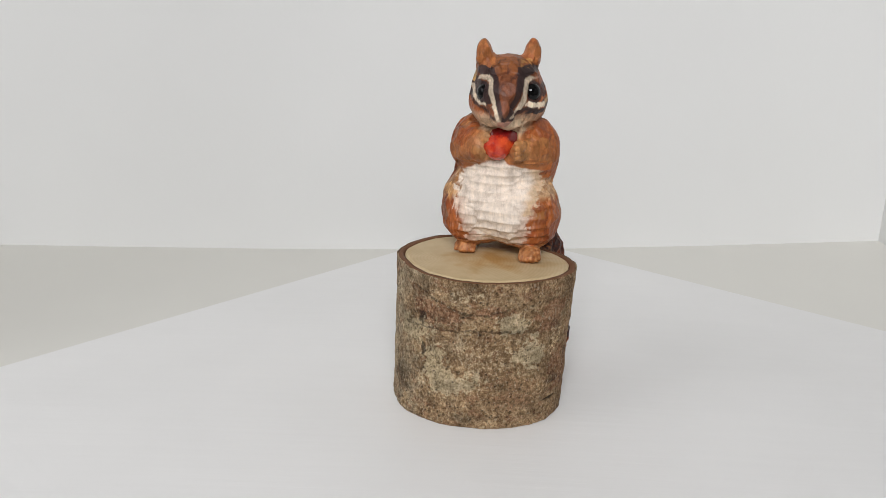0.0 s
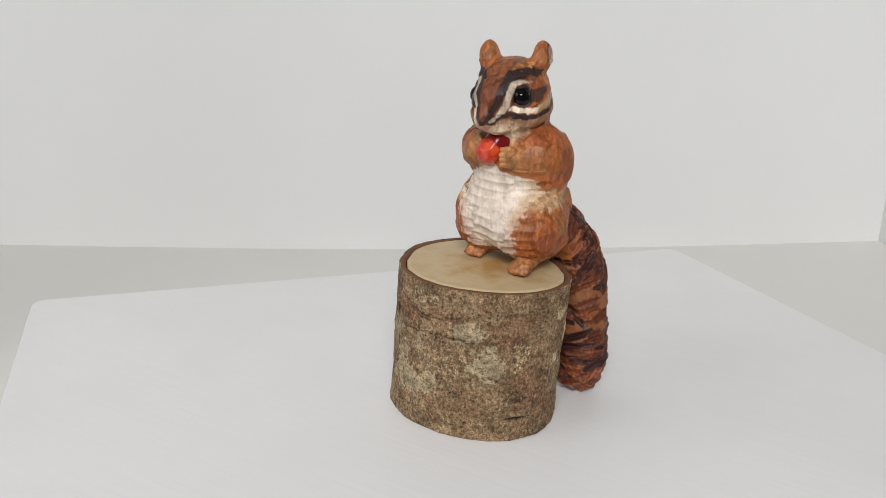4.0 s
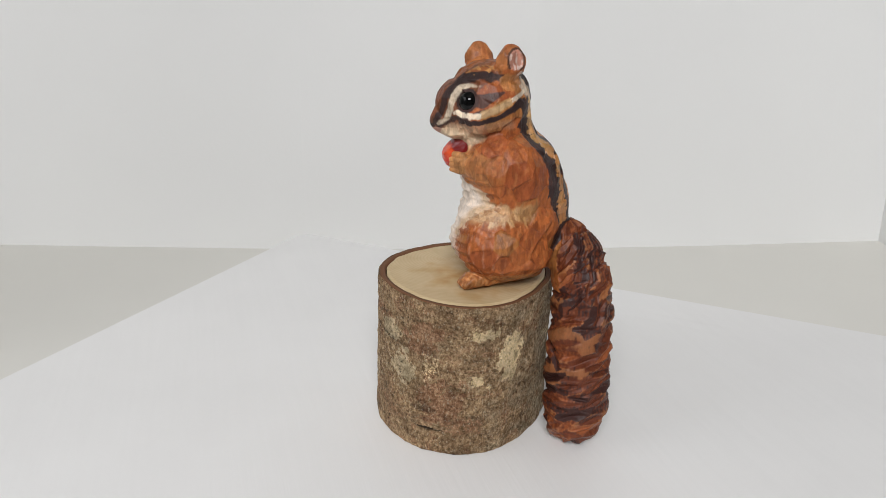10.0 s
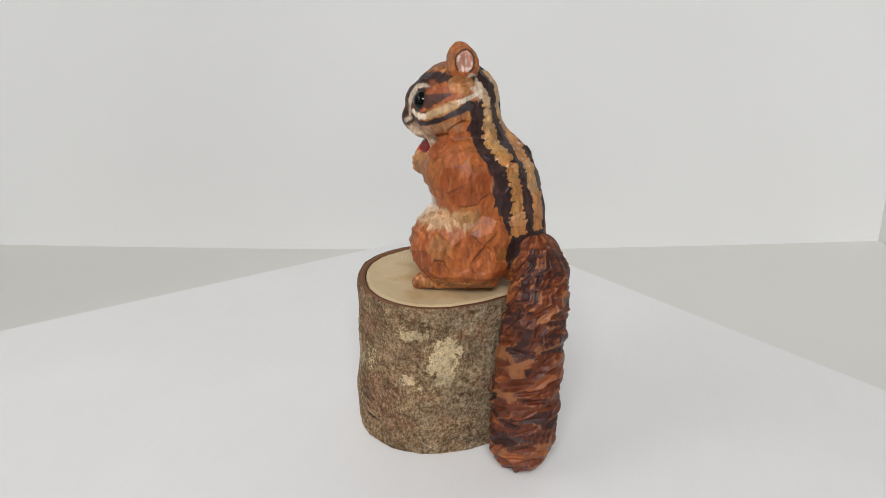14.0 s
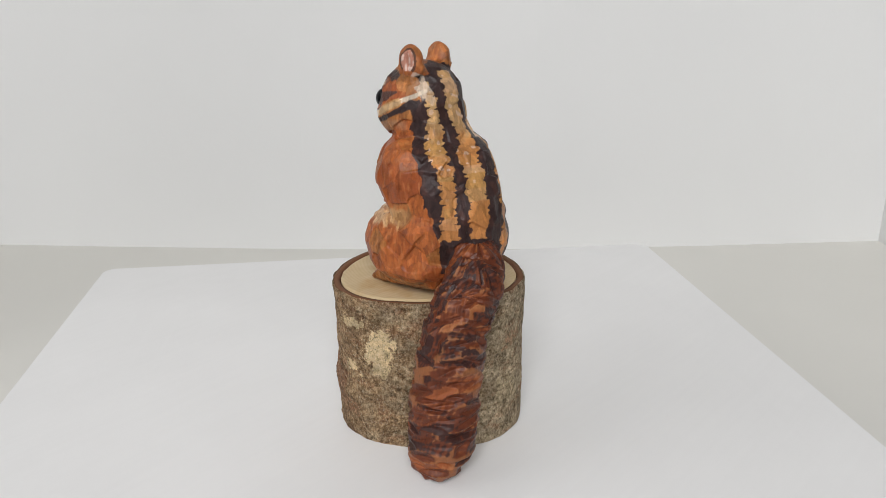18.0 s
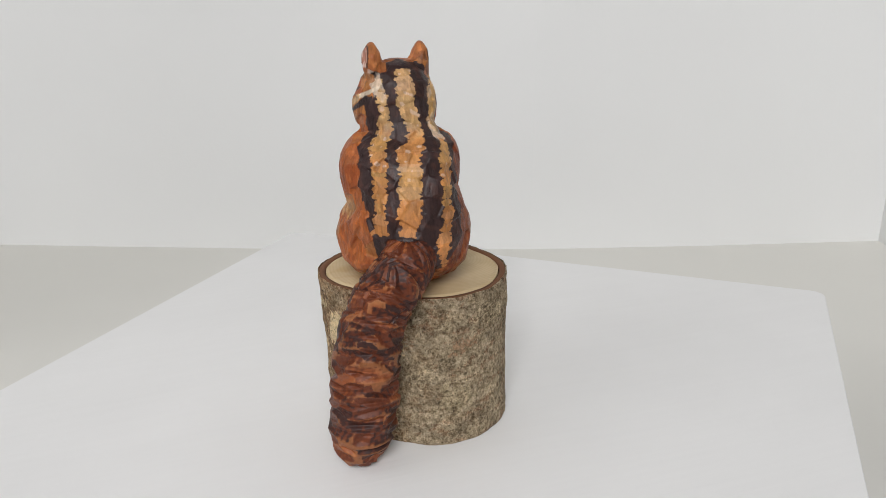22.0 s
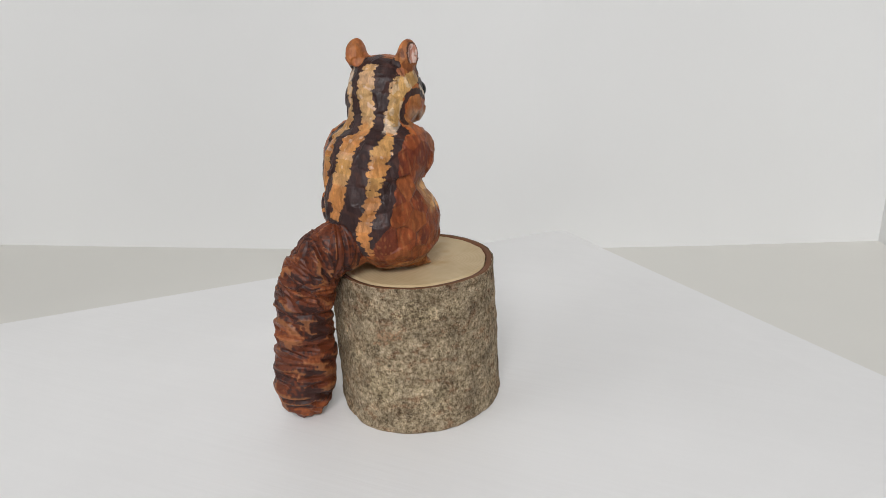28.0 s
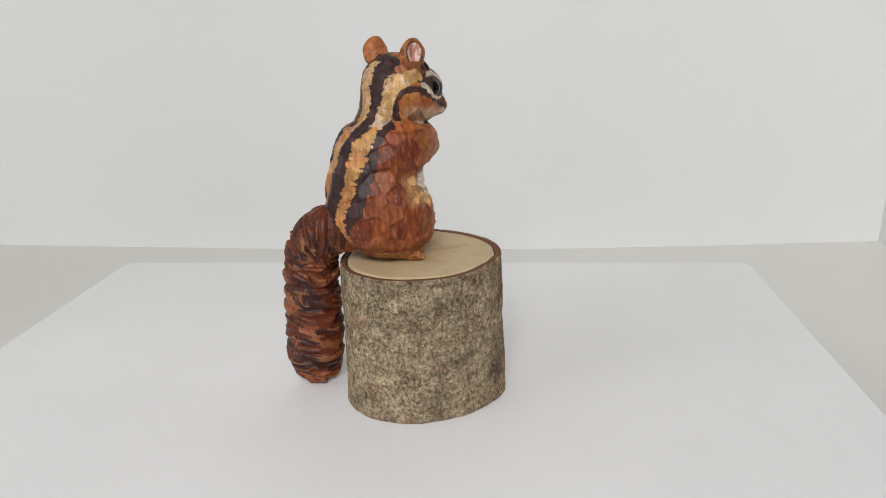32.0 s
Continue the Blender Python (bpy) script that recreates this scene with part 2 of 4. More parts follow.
def log_radius(phi, z):
    d = Vector((math.cos(phi), math.sin(phi), 0.0))
    u = z / 0.087
    r = 0.0508 + 0.0004 * u - 0.0019 * u * (1 - u)
    r += 0.0008 * u * math.cos(2 * phi) - (0.0021 + 0.0006 * u) * math.sin(2 * phi)
    r += (0.0011 + 0.0003 * u) * math.cos(3 * phi) - (0.0017 - 0.0009 * u) * math.sin(3 * phi)
    r += (0.0002 + 0.0002 * u) * math.cos(4 * phi) - (0.0001 + 0.0003 * u) * math.sin(4 * phi)
    r += 0.0026 * math.exp(-(math.degrees(wrap(phi + radians(47))) / 20) ** 2 - ((z - 0.026) / 0.009) ** 2)
    r += 0.0005 * noise.noise(d * 1.6 + Vector((3, 1, z * 6)))
    r += 0.0006 * noise.noise(d * 4 + Vector((7, 2, z * 40)))
    return r


def log_top(x, y):
    return 0.0868 - 0.028 * x - 0.022 * y


def log_axis(z):
    return Vector((0.0167 + 0.0050 * z / 0.087, 0.0033 + 0.0020 * z / 0.087))


def bark_shell():
    K, J = 600, 180
    inner = 0.0034
    verts, tint, more = [], [], []
    holes = [(radians(random.uniform(-150, -50)), random.uniform(0.006, 0.083), random.uniform(0.00030, 0.00060)) for _ in range(170)]
    shelf = [[h for h in holes if abs(h[1] - 0.002 * b) < 0.003] for b in range(-6, 60)]
    for j in range(J + 1):
        for i in range(K):
            phi = math.tau * i / K
            d = Vector((math.cos(phi), math.sin(phi), 0))
            top = log_top(d.x * LOG_R, d.y * LOG_R)
            foot = board_z(0.0167 + d.x * LOG_R, 0.0033 + d.y * LOG_R)
            z = foot + (top - foot) * j / J
            q = Vector((d.x * LOG_R, d.y * LOG_R, z))
            r = log_radius(phi, z)
            rough = noise.fractal(q * 170, 0.7, 2.0, 4) * 0.00045 + noise.fractal(q * 60 + Vector((4, 4, 4)), 0.8, 2.0, 3) * 0.0005
            r += rough
            deg = math.degrees(wrap(phi))
            wob = noise.fractal(q * 110, 0.7, 2.0, 4)
            wob2 = noise.fractal(q * 200 + Vector((9, 0, 0)), 0.7, 2.0, 3)

            wob3 = noise.fractal(q * 520 + Vector((0, 5, 2)), 0.6, 2.0, 2)

            def spot(a, zc, ra, rz, crisp=2.2):
                e = math.hypot((wrap(phi - radians(a)) * LOG_R) / ra, (z - zc) / rz)
                if e > 2.6:
                    return 0.0
                return max(0.0, min(1.0, (1.0 - e + 0.45 * wob + 0.35 * wob2 + 0.35 * wob3) * crisp))
            lich = max(spot(11, 0.055, 0.0100, 0.0125, 5) * 0.95, spot(-8, 0.070, 0.010, 0.0035, 5) * 0.7, spot(-9, 0.043, 0.0035, 0.0032, 6) * 0.85,
                       spot(-2, 0.039, 0.002, 0.002, 6) * 0.7, spot(-37, 0.050, 0.006, 0.010, 4) * 0.45, spot(88, 0.030, 0.006, 0.006, 4) * 0.35, spot(60, 0.055, 0.005, 0.005, 4) * 0.45)
            pale = max(spot(-140, 0.056, 0.013, 0.010, 4) * 0.7, spot(-111, 0.029, 0.018, 0.009, 4) * 0.75, spot(-122, 0.040, 0.012, 0.012, 3) * 0.6, spot(-74, 0.064, 0.011, 0.006, 4) * 0.75,
                       spot(-85, 0.045, 0.024, 0.014, 3) * 0.4, spot(-58, 0.046, 0.013, 0.011, 4) * 0.65, spot(-105, 0.080, 0.014, 0.005, 4) * 0.45, spot(96, 0.026, 0.012, 0.014, 3) * 0.55,
                       spot(75, 0.040, 0.010, 0.010, 3) * 0.45, spot(128, 0.020, 0.010, 0.012, 3) * 0.5, spot(118, 0.072, 0.014, 0.007, 3) * 0.5, spot(140, 0.050, 0.012, 0.010, 3) * 0.4)
            ruddy = max(spot(-124, 0.069, 0.017, 0.008, 3) * 0.8, spot(-85, 0.071, 0.016, 0.004, 3) * 0.6, spot(-30, 0.030, 0.014, 0.016, 3) * 0.7, spot(-42, 0.066, 0.014, 0.012, 3) * 0.6,
                        spot(-68, 0.020, 0.016, 0.012, 3) * 0.45, spot(-10, 0.060, 0.012, 0.014, 2) * 0.45, spot(-22, 0.015, 0.020, 0.008, 3) * 0.5, spot(100, 0.058, 0.010, 0.006, 3) * 0.5, spot(30, 0.030, 0.012, 0.020, 2) * 0.3)
            side = math.cos(phi - radians(125))
            grey = max(0.0, min(1.0, 0.45 + 0.8 * side + 0.6 * wob))
            dark = 0.0
            crack1 = abs(z - (0.0755 - 0.006 * math.cos((deg + 95) * 0.06) + 0.0012 * wob2))
            if -140 < deg < -75 and crack1 < 0.0005 + 0.0003 * wob:
                dark = 0.6
            crack2 = abs(z - (0.0605 - 0.02 * abs(deg + 95) / 360 + 0.0012 * wob2))
            if -150 < deg < -60 and crack2 < 0.0004 + 0.0003 * wob2:
                dark = 0.6
            if abs(deg + 37) < 9 and abs(z - 0.0135 - 0.001 * wob) < 0.0009 * (1 - abs(deg + 37) / 9) + 0.0002:
                dark, r = 0.9, r - 0.0008
            for a, zc, rad in shelf[int(z / 0.002 + 0.5) + 6]:
                if math.hypot(z - zc, wrap(phi - a) * LOG_R) < rad:
                    dark, r = 0.8, r - 0.0005
            dark = max(dark, 0.55 * max(0.0, min(1.0, (-wob - 0.3 * wob2 - 0.85) * 4)), 0.7 * spot(-134, 0.064, 0.005, 0.004, 4), 0.8 * spot(-131, 0.045, 0.0022, 0.004, 5), 0.5 * spot(-120, 0.066, 0.005, 0.002),
                       0.45 * spot(-150, 0.022, 0.012, 0.012, 2), 0.5 * spot(-39, 0.026, 0.008, 0.0025, 4), 0.4 * spot(-95, 0.008, 0.030, 0.003, 2))
            edge = min(1.0, j / 2.0, (J - j) / 1.0)
            r -= (1 - edge) * 0.0007
            c = log_axis(z)
            verts.append((c.x + r * d.x, c.y + r * d.y, z))
            tint.append((lich, grey, dark))
            more.append((ruddy, pale, 0.0))
    faces = [(j * K + i, j * K + (i + 1) % K, (j + 1) * K + (i + 1) % K, (j + 1) * K + i) for j in range(J) for i in range(K)]
    bark = mesh_ob("bark", verts, faces, BARK, log, True)
    paint_attr(bark.data, "bark_tint", np.array(tint, np.float32))
    paint_attr(bark.data, "bark_more", np.array(more, np.float32))
    # the sawn ring of inner bark
    verts, faces = [], []
    for i in range(K):
        phi = math.tau * i / K
        d = Vector((math.cos(phi), math.sin(phi)))
        wob = 0.0006 * noise.noise(Vector((d.x * 5, d.y * 5, 3)))
        ro = log_radius(phi, 0.086) - 0.0006
        top = log_top(d.x * LOG_R, d.y * LOG_R)
        ri = ro - inner + wob
        for r, z in ((ro, top - 0.0006), (ro - 0.0005, top), (ri, top - 0.0002), (ri - 0.0001, top - 0.004)):
            c = log_axis(z)
            verts.append((c.x + r * d.x, c.y + r * d.y, z))
    for i in range(K):
        for s in range(3):
            a, b = i * 4 + s, ((i + 1) % K) * 4 + s
            faces.append((a, b, b + 1, a + 1))
    ring = mesh_ob("inner_bark", verts, faces, INNER_BARK, log, True)
    tagged(ring, "thin reddish-brown ring of cut inner bark")
    # the pale wood inside, a hair's width from the bark
    verts, faces, stain = [], [], []
    rings = 26
    for s in range(rings + 1):
        for i in range(K):
            phi = math.tau * i / K
            d = Vector((math.cos(phi), math.sin(phi)))
            wob = 0.0006 * noise.noise(Vector((d.x * 5, d.y * 5, 3)))
            r = (log_radius(phi, 0.086) - 0.0006 - inner + wob - 0.00075) * (1 - s / rings * 0.995)
            x, y = r * d.x, r * d.y
            drop = 0.0008 if s == 0 else 0.0
            c = log_axis(0.087)
            verts.append((c.x + x, c.y + y, log_top(x, y) - drop + 0.0002))
            q = Vector((x, y, 0))
            e = math.hypot((x - 0.008) / 0.030, (y + 0.002) / 0.023)
            stain.append((max(0.0, min(1.0, 1.1 - e + 0.7 * noise.fractal(q * 70, 0.8, 2, 3))),) * 3)
    faces = [(s * K + i, s * K + (i + 1) % K, (s + 1) * K + (i + 1) % K, (s + 1) * K + i) for s in range(rings) for i in range(K)]
    base = len(verts)
    for i in range(K):
        x, y, z = verts[i]
        verts.append((x - 0.0050, y - 0.0020, board_z(x - 0.0050, y - 0.0020) + 0.0005))
        stain.append((0, 0, 0))
    faces += [(i, base + i, base + (i + 1) % K, (i + 1) % K) for i in range(K)]
    faces.append(tuple(rings * K + i for i in range(K)))
    faces.append(tuple(base + i for i in range(K))[::-1])
    wood = mesh_ob("wood_core", verts, faces, WOOD, log)
    paint_attr(wood.data, "ring", np.array(stain, np.float32))
    tagged(wood, "pale smooth sawn end grain with faint rings")


bark_shell()


# ---- the carving: solid forms melted together, then cut in facets ----
STEP = 0.5   # millimetres between the points of the solid
LOW, HIGH = np.array((-46.0, -48.0, -10.0)), np.array((52.0, 66.0, 218.0))
GX, GY, GZ = [np.arange(a, b, STEP, dtype=np.float32) for a, b in zip(LOW, HIGH)]
FIELD = np.full((len(GX), len(GY), len(GZ)), 1e3, np.float32)


def patch(c, reach):
    """The grid's part within reach of c, as slices and coordinates."""
    s = []
    for axis, (g, a) in enumerate(zip((GX, GY, GZ), c)):
        i = np.searchsorted(g, (a - reach[axis], a + reach[axis]))
        s.append(slice(i[0], i[1]))
    x, y, z = GX[s[0]][:, None, None], GY[s[1]][None, :, None], GZ[s[2]][None, None, :]
    return tuple(s), x, y, z


def melt(s, d, k):
    f = FIELD[s]
    h = np.maximum(k - np.abs(f - d), 0) / k
    FIELD[s] = np.minimum(f, d) - h * h * k * 0.25


def blob(c, r, k=5.0, turn=(0, 0, 0)):
    reach = [max(r) + k + 4] * 3
    s, x, y, z = patch(c, reach)
    m = np.array(Euler([radians(a) for a in turn]).to_matrix().transposed())
    x, y, z = x - c[0], y - c[1], z - c[2]
    p = [(m[i, 0] * x + m[i, 1] * y + m[i, 2] * z) for i in range(3)]
    n0 = np.sqrt(sum((a / b) ** 2 for a, b in zip(p, r)))
    n1 = np.sqrt(sum((a / b ** 2) ** 2 for a, b in zip(p, r))) + 1e-6
    melt(s, n0 * (n0 - 1) / n1, k)


def limb(a, b, ra, rb, k=4.0, squash=1.0):
    a, b = np.array(a, float), np.array(b, float)
    c = (a + b) / 2
    reach = np.abs(b - a) / 2 + max(ra, rb) + k + 4
    s, x, y, z = patch(c, reach)
    ab = b - a
    t = np.clip(((x - a[0]) * ab[0] + (y - a[1]) * ab[1] + (z - a[2]) * ab[2]) / (ab @ ab), 0, 1)
    d = np.sqrt((x - a[0] - t * ab[0]) ** 2 + (y - a[1] - t * ab[1]) ** 2 + ((z - a[2] - t * ab[2]) * squash) ** 2) - (ra + (rb - ra) * t)
    melt(s, d, k)


def gouge(c, r, turn=(0, 0, 0), k=1.5):
    s, x, y, z = patch(c, [max(r) + 4] * 3)
    m = np.array(Euler([radians(a) for a in turn]).to_matrix().transposed())
    x, y, z = x - c[0], y - c[1], z - c[2]
    p = [(m[i, 0] * x + m[i, 1] * y + m[i, 2] * z) for i in range(3)]
    n0 = np.sqrt(sum((a / b) ** 2 for a, b in zip(p, r)))
    n1 = np.sqrt(sum((a / b ** 2) ** 2 for a, b in zip(p, r))) + 1e-6
    d = -n0 * (n0 - 1) / n1
    f = FIELD[s]
    h = np.maximum(k - np.abs(f - d), 0) / k
    FIELD[s] = np.maximum(f, d) + h * h * k * 0.25


def shave(c, r, ways):
    """Flat knife cuts over a rounded form, one for each way that they face."""
    s, x, y, z = patch(c, [max(r) + 4] * 3)
    p = (x - c[0], y - c[1], z - c[2])
    for way in ways:
        m = np.array(way) / np.linalg.norm(way)
        d = sum(a * b for a, b in zip(p, m)) - 0.86 * math.sqrt(sum((a * b) ** 2 for a, b in zip(r, m)))
        FIELD[s] = np.where(p[2] > -5, np.maximum(FIELD[s], d), FIELD[s])


# torso
blob((-7.2, 5.7, 115.5), (26.5, 30.3, 23.2), 6)
blob((-3.5, 7.2, 129.7), (27.2, 27.5, 25.2), 8)
blob((2.3, 1.5, 147.3), (25.8, 25.8, 22.3), 8)
blob((-10.8, 8.9, 140.7), (13.9, 21.0, 28.0), 6)
blob((8.1, -3.6, 112.4), (18.3, 27.1, 18.7), 6)
blob((-21.5, 0.7, 119.0), (15.0, 20.7, 14.9), 4)
blob((12.3, -0.5, 121.6), (17.7, 24.9, 13.8), 5)
blob((-20.7, -0.3, 110.4), (15.8, 21.8, 18.4), 3)  # haunches
blob((17.4, -7.1, 112.4), (16.1, 21.2, 19.6), 3)
# shoulders, forearms and cheeks
blob((-19.5, 0.0, 153.2), (10.4, 14.9, 15.3), 8)
limb((-23.4, -8.0, 150.1), (-13.3, -22.4, 152.7), 6.2, 6.7, 6)
blob((-18.7, -8.7, 155.1), (8.5, 13.4, 9.7), 7)
blob((-8.6, -11.0, 177.8), (10.7, 16.8, 9.0), 5)
blob((20.7, -0.6, 148.1), (10.0, 12.4, 17.0), 8)
limb((22.2, -7.2, 148.7), (8.4, -25.4, 153.2), 6.0, 4.4, 6)
blob((17.1, -6.2, 154.2), (6.5, 12.8, 12.9), 7)
blob((12.0, -11.3, 178.4), (10.6, 15.0, 11.5), 5)
# fingers
for sx, fy, up in ((-1, 2.0, 3.0), (1, 0.0, -0.6)):
    for i in range(4):
        z = 149.6 + up + 2.7 * i
        limb((sx * 12, -25 + fy, z), (sx * 7.9, -29.2 + fy - (1.1, 1.6, 1.3, 0)[i], z + 0.3), 1.75, 1.3, 0.5)
EARS = ((14.2, -2.0), (-12.6, -13.2))
for ex, ey in EARS:
    limb((ex * 0.88, min(ey, -5), 197), (ex, ey, 204), 3.0, 4.0, 2)
    blob((ex, ey, 204.6), (4.8, 7.7, 7.3), 1.5, (0, math.copysign(4, ex), 6))
    blob((ex * 0.98, ey - 0.6, 206.8), (2.6, 5.6, 6.0), 2.5, (0, 0, 6))
    shave((ex, ey, 204.7), (5.6, 8.2, 8.1), ((1, 0.1, 0.15), (-1, 0.12, 0.1), (0.62, -0.7, 0.1), (-0.62, -0.7, 0.12), (0.6, 0.75, 0.1), (-0.6, 0.7, 0.15),
                                             (0.1, 0.85, 0.62), (-0.05, -0.85, 0.62), (0.85, -0.1, 0.55), (-0.85, 0.1, 0.6)))
blob((-13.1, -19.8, 158.5), (6.4, 6.8, 5.8), 4)
blob((-7.7, -20.9, 173.0), (7.8, 9.1, 6.9), 4)
# neck, skull, snout, jaw
blob((-1.0, -0.9, 168.1), (16.9, 14.8, 15.2), 6)
blob((0.7, -9.5, 184.8), (19.7, 20.6, 19.6), 6)
limb((0.9, -15.0, 184.5), (-0.4, -34.0, 174.1), 17.2, 6.0, 4)
blob((0.9, -25.1, 185.0), (9.9, 10.8, 7.4), 9)
blob((1.8, -23.0, 169.4), (9.1, 10.5, 5.1), 4)
blob((0.9, -14.2, 162.5), (11.5, 9.7, 9.0), 4)
for ex, ey in EARS:
    gouge((ex + math.copysign(5.8, ex), ey + (2.6 if ex > 0 else 0.4), 205.6), (3.4, 4.0, 6.2), (0, math.copysign(4, ex), math.copysign(-20, ex)))
# broad seat, feet
blob((-16.5, 4, 102.5), (15.5, 21, 11.5), 5)
blob((13.5, 0, 102.5), (16, 22, 11.5), 5)
limb((18, -22, 91.2), (13.5, 13, 95.2), 4.8, 5.2, 2.5, 1.2)
limb((-22, -9.5, 91.2), (-14.5, 14, 95.2), 4.8, 5.2, 2.5, 1.2)
for fx, fy in ((17.5, -22.5), (-22, -10)):
    for i in range(4):
        u = i - 1.5
        limb((fx + 2.2 * u, fy + 2, 92), (fx + 2.9 * u, fy - 3.6 + 0.6 * u * u, 89.8), 2.6, 1.7, 1.0)
# tail: a thick brush that hangs over the log's edge down to the board
TAIL = [(-0.2, 23.7, 101.8, 10.6), (2.2, 34.9, 105.1, 13.2), (8.4, 39.3, 99.4, 13.9), (16.1, 40.5, 87.7, 15.2), (21.4, 39.9, 72.6, 15.5), (23.7, 38.8, 55.4, 16.0), (25.1, 37.9, 37.5, 16.7), (26.6, 37.7, 21.7, 16.4), (27.7, 36.0, 12.2, 15.0)]
for a, b in zip(TAIL, TAIL[1:]):
    limb(a[:3], b[:3], a[3], b[3], 3)
np.maximum(FIELD, (-3.2 - GZ)[None, None, :], out=FIELD)


def skin():
    """Surface nets: one point in each cell that the surface crosses, one quad round each crossed edge."""
    f = FIELD
    inside = f < 0
    nx, ny, nz = f.shape
    total = np.zeros((nx - 1, ny - 1, nz - 1), np.int8)
    for i in (0, 1):
        for j in (0, 1):
            for k in (0, 1):
                total += inside[i:nx - 1 + i, j:ny - 1 + j, k:nz - 1 + k]
    cells = np.argwhere((total > 0) & (total < 8))
    index = np.full(total.shape, -1, np.int32)
    index[tuple(cells.T)] = np.arange(len(cells))
    acc, cnt = np.zeros((len(cells), 3)), np.zeros(len(cells))
    corner = np.array([(i, j, k) for i in (0, 1) for j in (0, 1) for k in (0, 1)])
    val = [f[tuple((cells + c).T)] for c in corner]
    for a in range(8):
        for b in range(a + 1, 8):
            if np.abs(corner[a] - corner[b]).sum() == 1:
                hit = (val[a] < 0) != (val[b] < 0)
                t = val[a] / np.where(hit, val[a] - val[b], 1)
                acc[hit] += corner[a] + t[hit, None] * (corner[b] - corner[a])
                cnt[hit] += 1
    pts = (cells + acc / cnt[:, None]) * STEP + LOW
    quads = []
    for axis in range(3):
        o = [0, 0, 0]
        o[axis] = 1
        a = inside[:nx - o[0], :ny - o[1], :nz - o[2]]
        b = inside[o[0]:, o[1]:, o[2]:]
        e = np.argwhere(a != b)
        u, v = [(1, 2), (2, 0), (0, 1)][axis]
        e = e[(e[:, u] > 0) & (e[:, v] > 0)]
        flip = ~a[tuple(e.T)]
        du, dv = np.zeros(3, int), np.zeros(3, int)
        du[u], dv[v] = 1, 1
        q = np.stack([index[tuple((e - du - dv).T)], index[tuple((e - dv).T)], index[tuple(e.T)], index[tuple((e - du).T)]], 1)
        q[flip] = q[flip][:, ::-1]
        quads.append(q)
    return pts, np.concatenate(quads)


def normals_of(p, q):
    n = np.cross(p[q[:, 2]] - p[q[:, 0]], p[q[:, 3]] - p[q[:, 1]])
    out = np.zeros_like(p)
    for i in range(4):
        np.add.at(out, q[:, i], n)
    return out / (np.linalg.norm(out, axis=1, keepdims=True) + 1e-9)


def lump(p, size, seed):
    """Smooth noise of about that size in millimetres, -1 to 1."""
    rng = np.random.default_rng(seed)
    out = np.zeros(len(p))
    for _ in range(7):
        d = rng.normal(size=3)
        d *= math.tau / size / np.linalg.norm(d) * rng.uniform(0.6, 1.5)
        out += np.sin(p @ d + rng.uniform(0, 6.28))
    return out / 3.2


def tail_frame(p):
    """For each point: how far down the tail it is, and its angle round it."""
    t = np.array(TAIL)[:, :3]
    best, s_at, off = np.full(len(p), 1e9), np.zeros(len(p)), np.zeros((len(p), 3))
    run = 0.0
    for a, b in zip(t, t[1:]):
        ab = b - a
        L = np.linalg.norm(ab)
        u = np.clip((p - a) @ ab / L ** 2, 0, 1)
        d = p - a - u[:, None] * ab
        m = np.linalg.norm(d, axis=1)
        use = m < best
        best[use], s_at[use], off[use] = m[use], run + u[use] * L, d[use]
        run += L
    last = (p - t[-1]) @ ((t[-1] - t[-2]) / np.linalg.norm(t[-1] - t[-2]))
    s_at += np.where(s_at > run - 0.01, np.maximum(last, 0), 0)
    ang = np.arctan2(off[:, 0], off[:, 1])
    return s_at, ang, best - np.interp(s_at, np.concatenate([[0], np.cumsum(np.linalg.norm(np.diff(t, axis=0), axis=1))]), np.array(TAIL)[:, 3])


def facets(p, n, key, seeds, rng, tilt, count=3):
    """Index of each point's cell, the cell planes' height over it, and how far it is from the cell's edge."""
    from mathutils import kdtree
    tree = kdtree.KDTree(len(seeds))
    for i, s in enumerate(seeds):
        tree.insert(key[s], i)
    tree.balance()
    sn = n[seeds] + rng.normal(scale=tilt, size=(len(seeds), 3))
    sn /= np.linalg.norm(sn, axis=1, keepdims=True)
    hits = [tree.find_n(k, count) for k in key]
    near = np.array([[hit[1] for hit in row] for row in hits])
    rim = np.array([row[1][2] - row[0][2] for row in hits])
    h = np.stack([((p[seeds[near[:, i]]] - p) * sn[near[:, i]]).sum(1) for i in range(count)], 1)
    turn = np.stack([(n[seeds[near[:, i]]] * n).sum(1) for i in range(count)], 1)
    gap = np.array([[hit[2] - row[0][2] for hit in row] for row in hits])
    share = np.where((turn > 0.6) | (np.arange(count) == 0), np.exp(-gap / 0.32), 0)
    return near[:, 0], (share * h).sum(1) / share.sum(1), rim


def spread(p, picks, gap):
    """Those of the picks that keep their gap from one another."""
    kept = []
    for i in picks:
        if not kept or np.min(np.sum((p[kept] - p[i]) ** 2, 1)) > gap[i] ** 2:
            kept.append(i)
    return np.array(kept)


